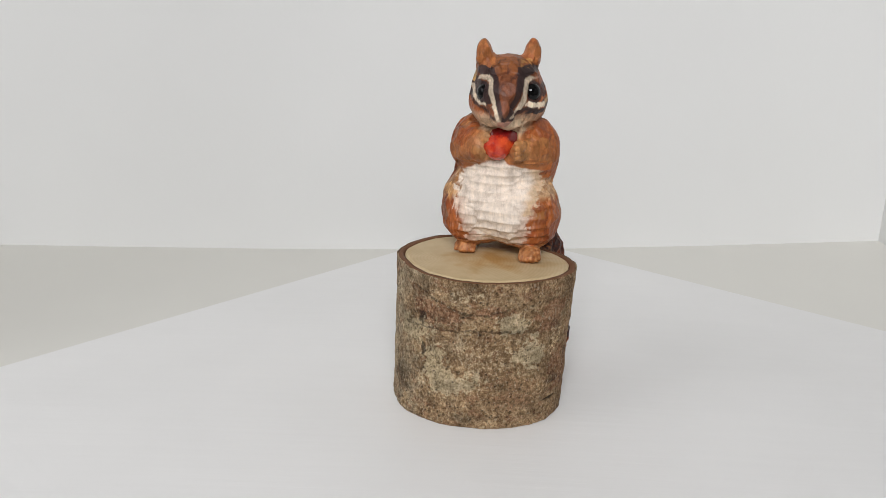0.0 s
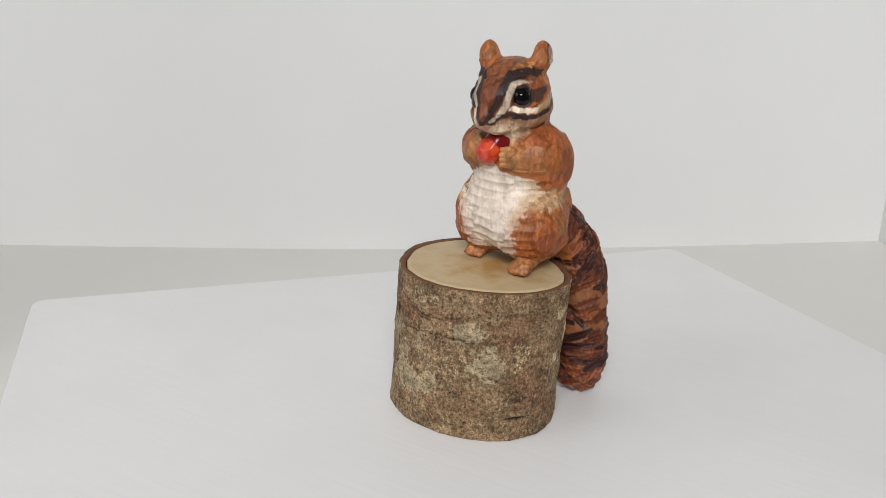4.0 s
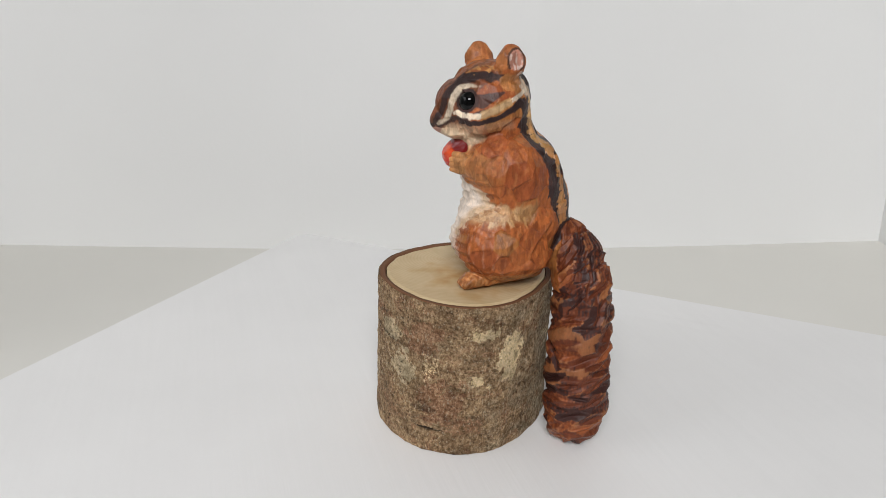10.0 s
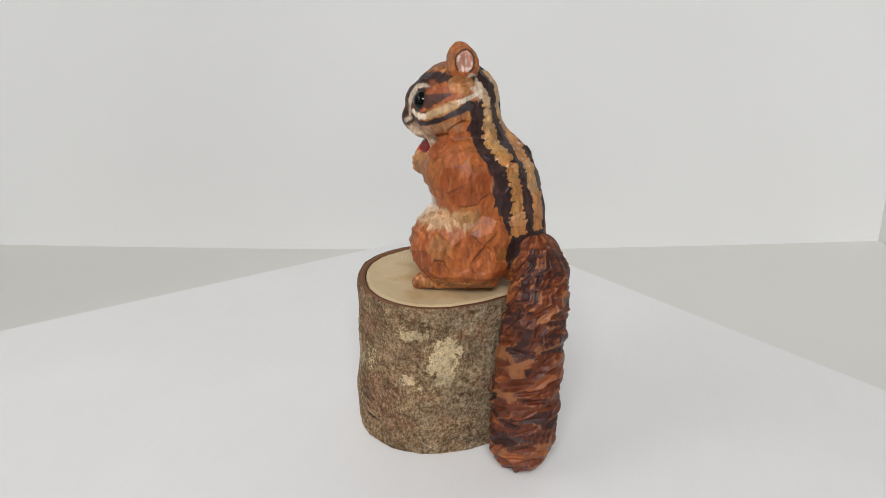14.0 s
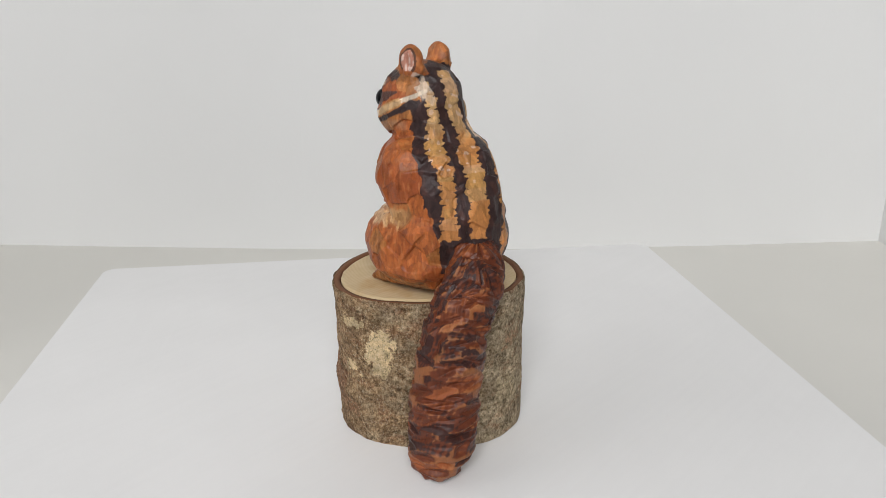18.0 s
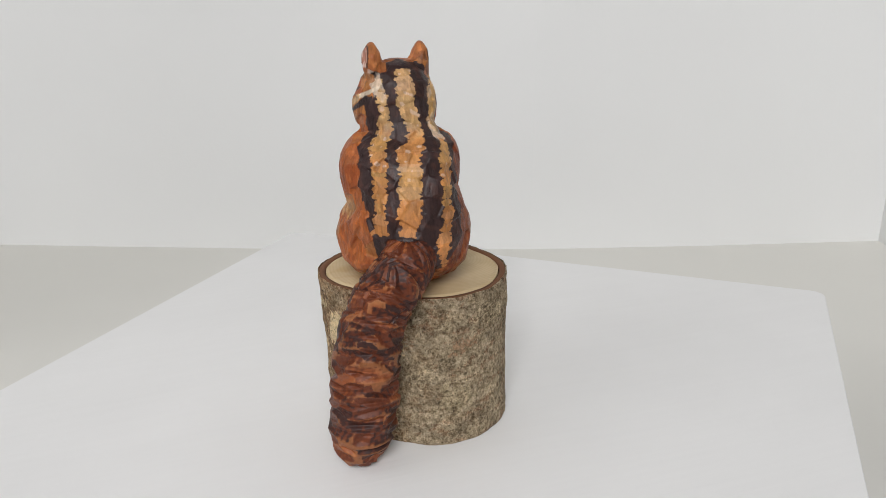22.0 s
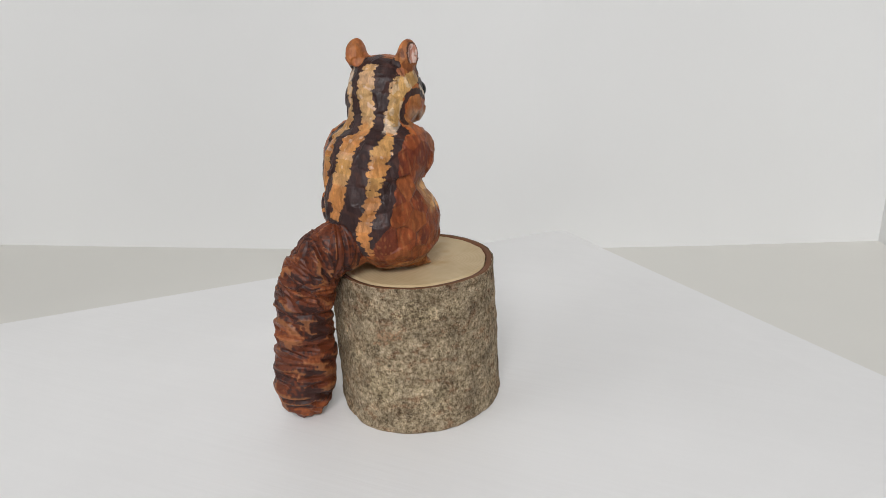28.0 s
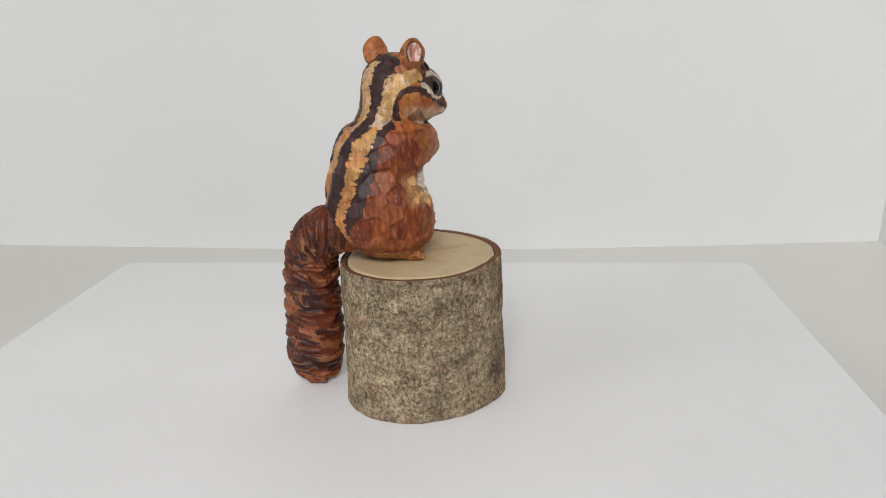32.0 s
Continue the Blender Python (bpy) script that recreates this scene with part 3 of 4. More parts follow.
def near_path(p, line, deep=1.0):
    """Distance to a broken line in space, with its depth (y) weighed, and how far along it (0 to 1)."""
    squeeze = np.array((1.0, deep, 1.0))
    best, at = np.full(len(p), 1e9), np.zeros(len(p))
    k = len(line) - 1
    for i, (a, b) in enumerate(zip(line, line[1:])):
        a, d = np.array(a, float), np.array(b, float) - np.array(a, float)
        a, d = a * squeeze, d * squeeze
        u = np.clip((p * squeeze - a) @ d / (d @ d), 0, 1)
        m = np.linalg.norm(p * squeeze - a - u[:, None] * d, axis=1)
        use = m < best
        best[use], at[use] = m[use], (i + u[use]) / k
    return best, at


def near_line(y, z, line):
    """Distance in the side view to a broken line, and how far along it (0 to 1)."""
    best, at = np.full(len(y), 1e9), np.zeros(len(y))
    k = len(line) - 1
    for i, ((ay, az), (by, bz)) in enumerate(zip(line, line[1:])):
        dy, dz = by - ay, bz - az
        u = np.clip(((y - ay) * dy + (z - az) * dz) / (dy * dy + dz * dz), 0, 1)
        d = np.hypot(y - ay - u * dy, z - az - u * dz)
        use = d < best
        best[use], at[use] = d[use], (i + u[use]) / k
    return best, at


ORANGE, RUST, TAN = (0.40, 0.112, 0.028), (0.215, 0.050, 0.016), (0.48, 0.23, 0.072)
CREAM, PINK, DARK = (0.68, 0.56, 0.43), (0.58, 0.33, 0.26), (0.038, 0.020, 0.019)


def smooth_step(x, a, b):
    t = np.clip((x - a) / (b - a), 0, 1)
    return t * t * (3 - 2 * t)


def carve():
    rng = np.random.default_rng(5)
    p, q = skin()
    n = normals_of(p, q)
    s, ang, far = tail_frame(p)
    on_tail = ((far < 0.9) & (s > 6) & ((p[:, 1] > 26) | (p[:, 2] < 84))) | ((far < 3.0) & (p[:, 1] > 29) & (p[:, 2] < 119))
    # knife facets on the body, long slanting cuts on the tail
    body, tail = np.flatnonzero(~on_tail), np.flatnonzero(on_tail)
    key = p.copy()
    belly = (~on_tail) & (n[:, 1] < -0.25) & (np.abs(p[:, 0]) < 25) & (p[:, 2] < 146)
    key[belly, 2] *= 1.7
    want = np.where(p[:, 2] > 198, 5.0, np.where(p[:, 2] > 164, 6.8, 9.0))
    want = np.where((p[:, 2] < 97) | ((p[:, 1] < -18) & (p[:, 2] > 143) & (p[:, 2] < 165)), 4.0, want)
    seeds = spread(p, rng.permutation(body)[:9000], want)
    cell, h, rim = facets(p, n, key, seeds, rng, 0.12, 5)
    small = rng.choice(body, 3200, replace=False)
    skey = key * np.array((1.0, 1.0, 0.42)) + 0.8 * np.stack([lump(p, 11, 31), lump(p, 11, 32), 0 * h], 1)
    skey[belly, 2] = key[belly, 2] * 1.1
    fine, hf, rim_fine = facets(p, n, skey, small, rng, 0.16)
    head = p[:, 2] > 163
    ears = (p[:, 2] > 199) | (p[:, 2] < 99)
    z_ear = (p[:, 2] > 203) & (np.abs(p[:, 0]) > 7)
    paw = (p[:, 1] < -20) & (p[:, 2] > 143) & (p[:, 2] < 163)
    lift = np.clip(h - np.median(h[body]) + 0.35, -0.9, 1.0) * np.where(z_ear, 0, np.where(paw, 0.25, np.where(ears, 0.6, np.where(head, 0.8, 1.0))))
    lift += np.clip(hf, -0.3, 0.45) * np.where(z_ear, 0, np.where(paw | ears, 0.15, np.where(head, 0.25, 0.34)))
    # the tail: long single knife cuts, each its own way
    arc = ang * 15.5
    cuts = 600
    deep, owner = np.zeros(len(p)), np.zeros(len(p), int)
    cs, ca = rng.uniform(4, 134, cuts), rng.uniform(-math.pi, math.pi, cuts) * 15.5
    cs[:220] = rng.uniform(2, 44, 220)
    lean = rng.normal(0.0, 0.26, cuts) + np.interp(cs, [0, 50, 90], [0.75, 0.6, 0.3]) * np.sin(ca / 15.5)
    length, wide, depth = rng.uniform(5, 11, cuts), rng.uniform(1.3, 2.6, cuts), rng.uniform(1.4, 3.6, cuts)
    lean[:220] += rng.normal(0.3, 0.45, 220)
    wide[:220] *= 0.72
    depth[:220] *= 0.8
    for i in range(cuts):
        ds, da = s[tail] - cs[i], (arc[tail] - ca[i] + 48.7) % 97.4 - 48.7
        u = (da * math.cos(lean[i]) + ds * math.sin(lean[i])) / length[i]
        v = (ds * math.cos(lean[i]) - da * math.sin(lean[i])) / wide[i]
        cut = depth[i] * (1 - u * u) * np.clip(1 - np.where(v > 0, v, -0.45 * v), 0, 1) * (v > -1.9)
        more = cut > deep[tail]
        deep[tail[more]], owner[tail[more]] = cut[more], i
    lift = np.where(on_tail, 1.5 - deep, lift)
    # rows of shallow gouge cuts across the belly
    strip = p[:, 0] / 8.5 + 0.4 * np.sin(p[:, 2] * 0.21)
    row = p[:, 2] / 5.2 + np.random.default_rng(9).uniform(0, 1, 20)[np.clip(strip.astype(int) + 10, 0, 19)]
    scoop = 0.85 * (2 * (row % 1.0) - 1) ** 2 + 0.22 * (2 * (strip % 1.0) - 1) ** 4 - 0.25
    front = smooth_step(-n[:, 1], 0.2, 0.55) * (p[:, 2] < 146) * (np.abs(p[:, 0]) < 27) * (p[:, 1] < -8) * (p[:, 2] > 97)
    lift = lift * (1 - 0.75 * front) + scoop * front
    total, share = np.zeros(len(p)), np.zeros(len(p))
    for i in range(4):
        np.add.at(total, q[:, i], lift[q[:, i - 1]] + lift[q[:, i - 3]])
        np.add.at(share, q[:, i], 2)
    lift = np.where(on_tail, lift, 0.78 * lift + 0.22 * total / np.maximum(share, 1))
    p2 = p + n * lift[:, None]
    # paint
    x, y, z = p.T
    ax = np.abs(x)
    rand_cell = rng.uniform(-1, 1, len(seeds))[cell]
    dab = lump(p, 5.0, 3)
    dab2 = lump(p, 2.4, 4)
    col = np.tile(np.array(ORANGE), (len(p), 1))

    def lay(mask, c):
        m = np.clip(mask, 0, 1)[:, None]
        col[:] = col * (1 - m) + np.array(c) * m

    lay(0.7 * smooth_step(rand_cell + 0.12 * dab2, 0.2, 0.9), RUST)
    lay(0.45 * smooth_step(rng.uniform(-1, 1, len(small))[fine] + 0.3 * dab, 0.35, 0.6), RUST)
    lay(0.5 * smooth_step(-rand_cell + 0.12 * dab2, 0.35, 0.9), TAN)
    # right haunch and flank are the deeper red
    far_side = smooth_step(-x + 3 * dab, 10, 22) * smooth_step(y, -20, -8) * (z < 164)
    lay(0.75 * far_side, (0.205, 0.044, 0.015))
    lay(0.85 * far_side * smooth_step(rand_cell + 0.2 * dab, 0.25, 0.6), (0.115, 0.024, 0.012))
    lay(0.7 * far_side * smooth_step(-rand_cell + 0.2 * dab, 0.45, 0.8), (0.33, 0.095, 0.030))
    # flank band under the arm, cream to tan
    brush = rng.uniform(-1, 1, len(small))[fine]
    zf = z + 0.6 * dab + 1.6 * brush
    zf = np.where(x < 0, 129 + (zf - 130) * 0.6, zf)
    band = smooth_step(zf, 123, 126.5) * (1 - smooth_step(zf, 133, 136)) * (1 - smooth_step(y + 2 * brush, np.where(x < 0, -3, 7), np.where(x < 0, 3, 13)))
    band = band * (0.75 + 0.25 * brush)
    lay(band, (0.55, 0.315, 0.130))
    lay(0.8 * band * (1 - smooth_step(y + 3 * dab, -12, 4)) * smooth_step(x + 2 * dab, -20, -14), (0.60, 0.42, 0.26))
    stroke = lump(p * np.array((1.0, 1.0, 0.35)), 2.6, 51)
    lay(0.40 * (z < 123) * smooth_step(-y + 2 * dab, 2, 14) * smooth_step(stroke, 0.35, 0.8), (0.50, 0.24, 0.165))
    lay(0.30 * smooth_step(stroke, 0.45, 0.9), (0.46, 0.185, 0.065))
    lay(0.35 * smooth_step(-stroke, 0.45, 0.9), (0.20, 0.050, 0.018))
    # belly, up to the forearms
    fore = np.minimum(near_path(p, ((23.8, -9, 148.5), (8, -26, 153.5)))[0], near_path(p, ((-23.8, -9, 148.5), (-8, -24, 156)))[0])
    w = np.where(x > 0, np.interp(z, (96, 107, 117, 126, 132, 138, 146), (15, 15, 18.5, 20.5, 23, 22, 20)), np.interp(z, (98, 104, 118, 132, 140), (19, 22, 26.5, 26.5, 23)))
    w = w + 0.8 * dab + 1.8 * brush
    b1 = (1 - smooth_step(ax + 1.2 * stroke, w - 2.2, w + 1.6)) * smooth_step(-n[:, 1] + 0.08 * dab, 0.12, 0.35) * smooth_step(fore + 0.6 * dab, 9.0, 10.2) * (1 - smooth_step(z + 2 * dab + 0.9 * np.maximum(ax - 9, 0), 150, 154)) * (y < 0)
    lay(b1, (0.775, 0.665, 0.565))
    lay(0.45 * b1 * smooth_step(ax + 1.5 * brush, w - 9, w - 2) * (z < 124), (0.56, 0.33, 0.23))
    lay(0.75 * b1 * smooth_step(ax + 1.5 * brush, w - 8, w - 3) * (z > 116) * (x > 0), (0.60, 0.40, 0.22))
    lay(0.5 * b1 * smooth_step(dab2 + dab - (z - 106) * 0.12 + (ax - 14) * 0.08, 0.5, 1.6), PINK)
    # throat and jaw
    jaw = 1 - smooth_step(z + 0.28 * (y + 30) + 1.0 * dab, 168.5, 174)
    throat = jaw * (1 - smooth_step(ax - 0.9 * (z - 164) + dab, 10, 14)) * (z > 157) * smooth_step(-y, 5, 12) * (1 - smooth_step(ax, 16, 20))
    lay(throat, (0.66, 0.50, 0.34))
    # hands and toes
    feet = (z < 96.5) * (y < 16) * 1.0
    lay(0.92 * feet, (0.43, 0.170, 0.055))
    lay(0.6 * feet * smooth_step(stroke + 0.3 * dab2, 0.2, 0.6), (0.52, 0.265, 0.115))
    lay(0.6 * feet * smooth_step(-stroke + 0.3 * dab2, 0.35, 0.7), (0.22, 0.070, 0.025))
    paws = (1 - smooth_step(ax + dab, 13, 17)) * smooth_step(-y, 20, 24) * smooth_step(z, 145, 148) * (1 - smooth_step(z, 162, 164)) * smooth_step(ax, 6, 7)
    lay(0.7 * paws * (fore < 8.5), (0.52, 0.28, 0.11))
    lay(0.5 * (fore < 9.5) * smooth_step(-y + 2 * dab, 8, 20), (0.46, 0.20, 0.072))
    # shading painted along the facet edges: darker in creases, lighter on ridges beside them
    bare = (1 - b1) * (1 - throat)
    crease = (1 - smooth_step(rim + 0.4 * dab2, 0.2, 0.9)) * smooth_step(lump(p, 16, 77), -0.5, 0.3) * bare
    lay(0.18 * crease, (0.13, 0.030, 0.012))
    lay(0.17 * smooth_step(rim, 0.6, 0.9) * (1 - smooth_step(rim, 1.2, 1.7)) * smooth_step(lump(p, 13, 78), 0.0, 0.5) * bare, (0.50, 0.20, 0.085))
    lay(0.2 * (1 - smooth_step(rim_fine, 0.15, 0.5)) * smooth_step(dab, -0.2, 0.4) * bare, (0.20, 0.048, 0.016))
    # back stripes laid in short dabs: edges across the back by height
    def edge(rows):
        zs, xs = zip(*rows)
        return np.interp(z, zs, xs)

    def dabs(phase, period):
        u = z / period + phase + 0.32 * np.sin(z * 0.31 + phase * 5) + 0.2 * np.sin(z * 0.83 + phase * 9)
        lobe = np.abs(np.sin(math.pi * u))
        tint = np.random.default_rng(int(phase * 100) + 3).uniform(0, 1, 80)[np.clip(u.astype(int), 0, 79)]
        return 2.0 * np.sqrt(lobe) - 1.35 + 0.45 * dab2 + 1.1 * (tint - 0.5), lobe, tint

    mid_l = edge([(124, 6.3), (130, 7.0), (139, 6.1), (152, 4.8), (158, 5.8), (161.8, 5.9), (165, -0.5), (171, -1.0), (178, 1.5), (184, 3.8), (200, 3.4)])
    mid_r = edge([(124, -3.7), (130, -5.3), (139, -6.7), (153, -7.5), (158, -6.5), (162, -9.1), (165, -10.0), (171, -9.4), (178, -8.5), (184, -7.1), (200, -5.2)])
    l_in = edge([(124, 10.8), (138, 11.4), (152, 10.5), (162, 9.8), (167, 7.1), (173, 5.8), (178, 6.2), (184, 7.6), (189, 8.6), (196, 10.5)])
    l_out = edge([(122, 18.0), (129, 16.8), (151, 16.8), (161, 18.4), (166, 15.0), (172, 12.2), (178, 11.4), (184, 12.2), (189, 13.6), (196, 15.3)])
    l_end = edge([(106, 15.0), (122, 18.6), (136, 21.6), (150, 23.5), (163, 22.4), (169, 17.5), (177, 17.5), (186, 14.5)])
    r_in = edge([(105, -14.9), (115, -12.7), (124, -15.0), (138, -16.5), (155, -14.9), (162, -16.5), (167, -15.6), (174, -12.7), (181, -12.7), (192, -13.4)])
    r_out = edge([(105, -19.1), (114, -20.6), (122, -22.0), (137, -23.4), (153, -23.2), (161, -23.9), (166, -21.3), (173, -18.2), (180, -19.7), (192, -16.9)])
    r_end = edge([(104, -18.0), (112, -23.0), (120, -28.0), (136, -27.6), (150, -26.0), (165, -25.6), (173, -20.5), (186, -17.0)])
    back = (n[:, 1] > -0.4) & (y > np.where(z > 190, -5.0 + 1.5 * dab, np.where(z > 172, 0.0, 3.0))) & (~on_tail) & (z > 102) & (z < 204)
    dark = back * (x < l_end + 0.6 * dab) * (x > r_end - 0.6 * dab)
    lay(dark, DARK)
    lay(0.35 * dark * smooth_step(lump(p, 7, 41), 0.2, 0.9), (0.10, 0.040, 0.028))
    for lo, hi, phase, period, bottom, top, thin in ((mid_r, mid_l, 0.3, 4.4, 121, 200, 0.9), (l_in, l_out, 0.75, 4.9, 120, 197, 0.2), (r_out, r_in, 0.1, 4.6, 104, 197, 0.8)):
        w, lobe, tint = dabs(phase, period)
        w2, lobe2, tint2 = dabs(phase + 0.37, period * 0.93)
        m = back * (x > lo + thin - 1.1 * w) * (x < hi - thin + 1.1 * w2) * (z > bottom + dab) * (z < top)
        lay(m, (0.44, 0.185, 0.058))
        lay(m * smooth_step(z + 3 * dab, 128, 142), (0.475, 0.25, 0.082))
        lay(0.6 * m * (tint > 0.6), (0.50, 0.205, 0.062))
        lay(0.45 * m * (tint2 < 0.25), (0.42, 0.17, 0.055))
        lay(0.55 * m * smooth_step(z + 3 * dab, 163, 176), (0.56, 0.38, 0.19))
        lay((0.2 + 0.4 * smooth_step(z, 140, 165)) * m * (tint2 > 0.76), (0.60, 0.37, 0.22))
        lay(0.7 * m * smooth_step(z, 135, 155) * (lump(p, 6.5, 61) > 0.9), (0.66, 0.47, 0.35))
    lay(0.6 * back * (x > l_in) * (x < l_out + 1) * smooth_step(z + 2 * dab + 2 * brush, 186, 190), (0.70, 0.58, 0.48))
    lay(0.6 * back * (x < r_in) * (x > r_out) * smooth_step(z + dab, 164, 167) * (1 - smooth_step(z + dab, 172, 176)), (0.70, 0.56, 0.44))
    # face, in the head's own turn
    ca, sa = math.cos(radians(5.5)), math.sin(radians(5.5))
    hx, hy = ca * x + sa * (y + 6), -sa * x + ca * (y + 6) - 6
    ax = np.abs(hx)
    hd = (z > 163) & (hy < 9)
    wob = 0.24 * dab2 + 0.28 * dab
    side = hd & (hx > 7) & (hy > -28.5)
    bridge = hd & (z > 171) & (ax < 13) & (hy < -18)
    top = hd & (hy < -5 + 1.5 * dab) & (z > 189) & (ax < 17)
    lay(0.9 * bridge + 0.9 * (top & ~bridge), (0.165, 0.052, 0.023))
    lay(0.8 * top * smooth_step(z + 2 * dab, 195, 199), (0.29, 0.098, 0.032))
    lay(0.4 * bridge * smooth_step(lump(p * np.array((1, 0.4, 0.4)), 3.0, 71), 0.3, 0.8), (0.27, 0.10, 0.045))
    lay(0.6 * bridge * smooth_step(-lump(p * np.array((1, 0.4, 0.4)), 3.4, 72), 0.5, 0.9), (0.060, 0.026, 0.022))
    # dark masks: temples and eye rings
    def soft(gap):
        return smooth_step(gap, -0.28, 0.28)

    ring, at = near_line(hy + wob, z + wob, [(-30, 184.0), (-24, 186.5), (-16, 190.5), (-8, 193.5)])
    lay(0.95 * hd * (hx < -5) * soft(6.0 - 4.4 * at - ring), DARK)
    for c in ((14.4, -22.8, 185.1), (-9.5, -26.1, 184.7)):
        lay(0.95 * hd * soft(6.6 + 0.5 * wob - np.linalg.norm(p - np.array(c), axis=1)), DARK)
    wedge, at = near_line(hy + 0.6 * wob, z + 0.6 * wob, [(-20, 185.6), (-14, 188.0), (-8, 190.0)])
    lay(0.92 * side * soft(3.4 - 3.0 * at - wedge), (0.060, 0.028, 0.024))
    top_dark, at = near_line(hy + wob, z + wob, [(-33.6, 187.5), (-29.4, 192.8), (-25.3, 196.2), (-20.3, 197.4), (-13.6, 197.2), (-6, 196.2)])
    lay(0.92 * (hd & (hx > 5)) * soft(1.9 + 0.5 * dab - top_dark), DARK)
    for line, r0, r1 in ((((-12.5, -14, 196.5), (-8.4, -21.6, 196.8), (-3.9, -30.4, 191.6), (-2.8, -35.1, 183.2), (-0.6, -40.3, 174.9), (0.4, -40.4, 171.9)), 2.7, 0.9),
                         (((13.5, -12, 197), (11.0, -18.5, 196.9), (8.7, -28.8, 191.7), (8.2, -33.7, 184.2), (5.2, -38.4, 177.8), (3.5, -40.9, 173.0)), 2.7, 0.9)):
        d, at = near_path(p, line, 0.15)
        lay(0.95 * hd * soft(r0 + (r1 - r0) * at + 0.5 * wob - d), DARK)
    for c in ((-7.0, -21.7, 196.9), (-10.9, -18.3, 198.3), (10.5, -19.3, 196.9), (12.2, -11.9, 199.4)):
        lay(0.75 * (np.linalg.norm(p - np.array(c), axis=1) < 1.7 + 1.2 * wob), (0.46, 0.23, 0.085))
    dash, at = near_line(hy, z, [(-30, 196.4), (-25, 199.2), (-19, 200.8), (-10, 201.4)])
    lay(0.8 * side * soft(1.0 + 0.5 * wob - dash) * (np.sin(at * 22 + 1.5 * dab) > -0.45), TAN)
    # cheeks fade from orange to cream
    cheek = hd * (1 - smooth_step(ax - 0.9 * (z - 164), 10, 14)) * (ax > 3) * (1 - smooth_step(z - 0.10 * (hy + 30), 171.0, 176.0)) * smooth_step(-hy, 0, 8)
    lay(0.62 * cheek, (0.60, 0.43, 0.28))
    d, at = near_path(p, ((22.4, -14.8, 180.8), (19.1, -21.5, 177.9), (14.1, -23.7, 177.6), (10.1, -26.6, 176.8), (6.8, -34, 174.2), (4.5, -39.9, 171.9)), 0.2)
    lay(0.9 * hd * soft(1.25 + 0.6 * wob - d), DARK)
    d, at = near_path(p, ((-18.2, -17.6, 182.8), (-15.4, -21.8, 179.2), (-10.9, -24.0, 177.0), (-6.3, -28.5, 175.1), (-3.4, -34.0, 172.6)), 0.2)
    lay(0.9 * hd * soft(1.4 + 0.6 * wob - d), DARK)
    low, at = near_line(hy + wob, z + wob, [(-32.5, 174.8), (-28.6, 175.8), (-23.6, 175.0), (-17.8, 175.8), (-11, 178.4), (-3.6, 182.0), (0.5, 184.6), (3.0, 184.0), (3.6, 179.0), (2.6, 173)])
    lay((hd & (hx > 7) & (hy > -28)) * soft(1.25 + 1.1 * smooth_step(at, 0.45, 0.72) - low), DARK)
    # the pale stripe over each eye down to the nose, and the one below it
    for line in (((-14.8, -14.5, 191.6), (-12.3, -20.5, 193.2), (-8.7, -24.6, 193.2), (-6.4, -28.7, 191.4), (-6.0, -32.0, 186.8), (-4.9, -34.3, 181.0), (-2.9, -38.2, 176.0), (-1.4, -38.6, 171.6)),
                 ((18.1, -9.1, 192.0), (14.7, -16.7, 193.0), (12.1, -25.3, 191.5), (11.7, -28.7, 185.8), (10.6, -29.8, 180.8), (7.5, -35.6, 176.0), (4.7, -40.2, 172.6))):
        d, at = near_path(p, line, 0.15)
        wide = np.interp(at, [0, 0.25, 0.45, 0.7, 1], [0.8, 1.5, 1.35, 1.15, 0.7])
        lay(hd * soft(wide + 0.35 * wob - d), (0.62, 0.51, 0.385))
        lay(0.45 * hd * soft(wide - d) * (dab2 > 0.2), (0.48, 0.37, 0.27))
    d, at = near_path(p, ((-17.2, -15.9, 187.8), (-16.5, -19.6, 184.1), (-14.9, -21.8, 180.9), (-12.0, -23.8, 179.2), (-8.8, -27.5, 179.2)), 0.2)
    lay(hd * soft(1.25 + 0.5 * wob - d), CREAM)
    down, at = near_line(hy + wob, z + wob, [(-29.5, 179.4), (-27.5, 178.6), (-23.6, 177.9), (-17.8, 179.8), (-11, 182.9), (-5, 185.6), (1.4, 188.6), (4.5, 190.6)])
    lay((hd & (hx > 7)) * soft(1.5 - 0.5 * at + 0.2 * wob - down), CREAM)
    lay(0.8 * side * soft(1.9 - down) * (at > 0.38) * (at < 0.72), (0.52, 0.31, 0.13))
    lay(0.85 * hd * (np.linalg.norm((p - np.array((17, -2.5, 194.5))) * np.array((0.5, 0.75, 1.1)), axis=1) < 4.6 + 1.4 * wob), (0.42, 0.17, 0.052))
    # the other side: ochre stripe up to the ear, dark edge along the cheek
    flank = (z > 165) & (x < -8) & (z < 200)
    d, at = near_path(p, ((-16.0, 5.5, 170.0), (-16.8, 4.7, 178.0), (-17.5, 2.6, 184.0), (-17.6, -0.4, 188.6), (-17.9, -6.3, 191.4), (-16.8, -13.1, 193.0), (-14.8, -18.6, 190.0)))
    wide = np.interp(at, [0, 0.4, 0.6, 0.8, 1], [3.4, 3.8, 4.4, 3.6, 1.2]) + 1.2 * wob
    lay(flank * (d < wide), (0.50, 0.29, 0.105))
    lay(0.7 * flank * (d < wide) * (dab > 0.35), (0.62, 0.46, 0.30))
    d, at = near_path(p, ((-19.3, -0.3, 169.0), (-20.4, 0.0, 179.1), (-20.1, -3.1, 184.4), (-19.7, -11.2, 186.0), (-17.4, -18.3, 183.8)))
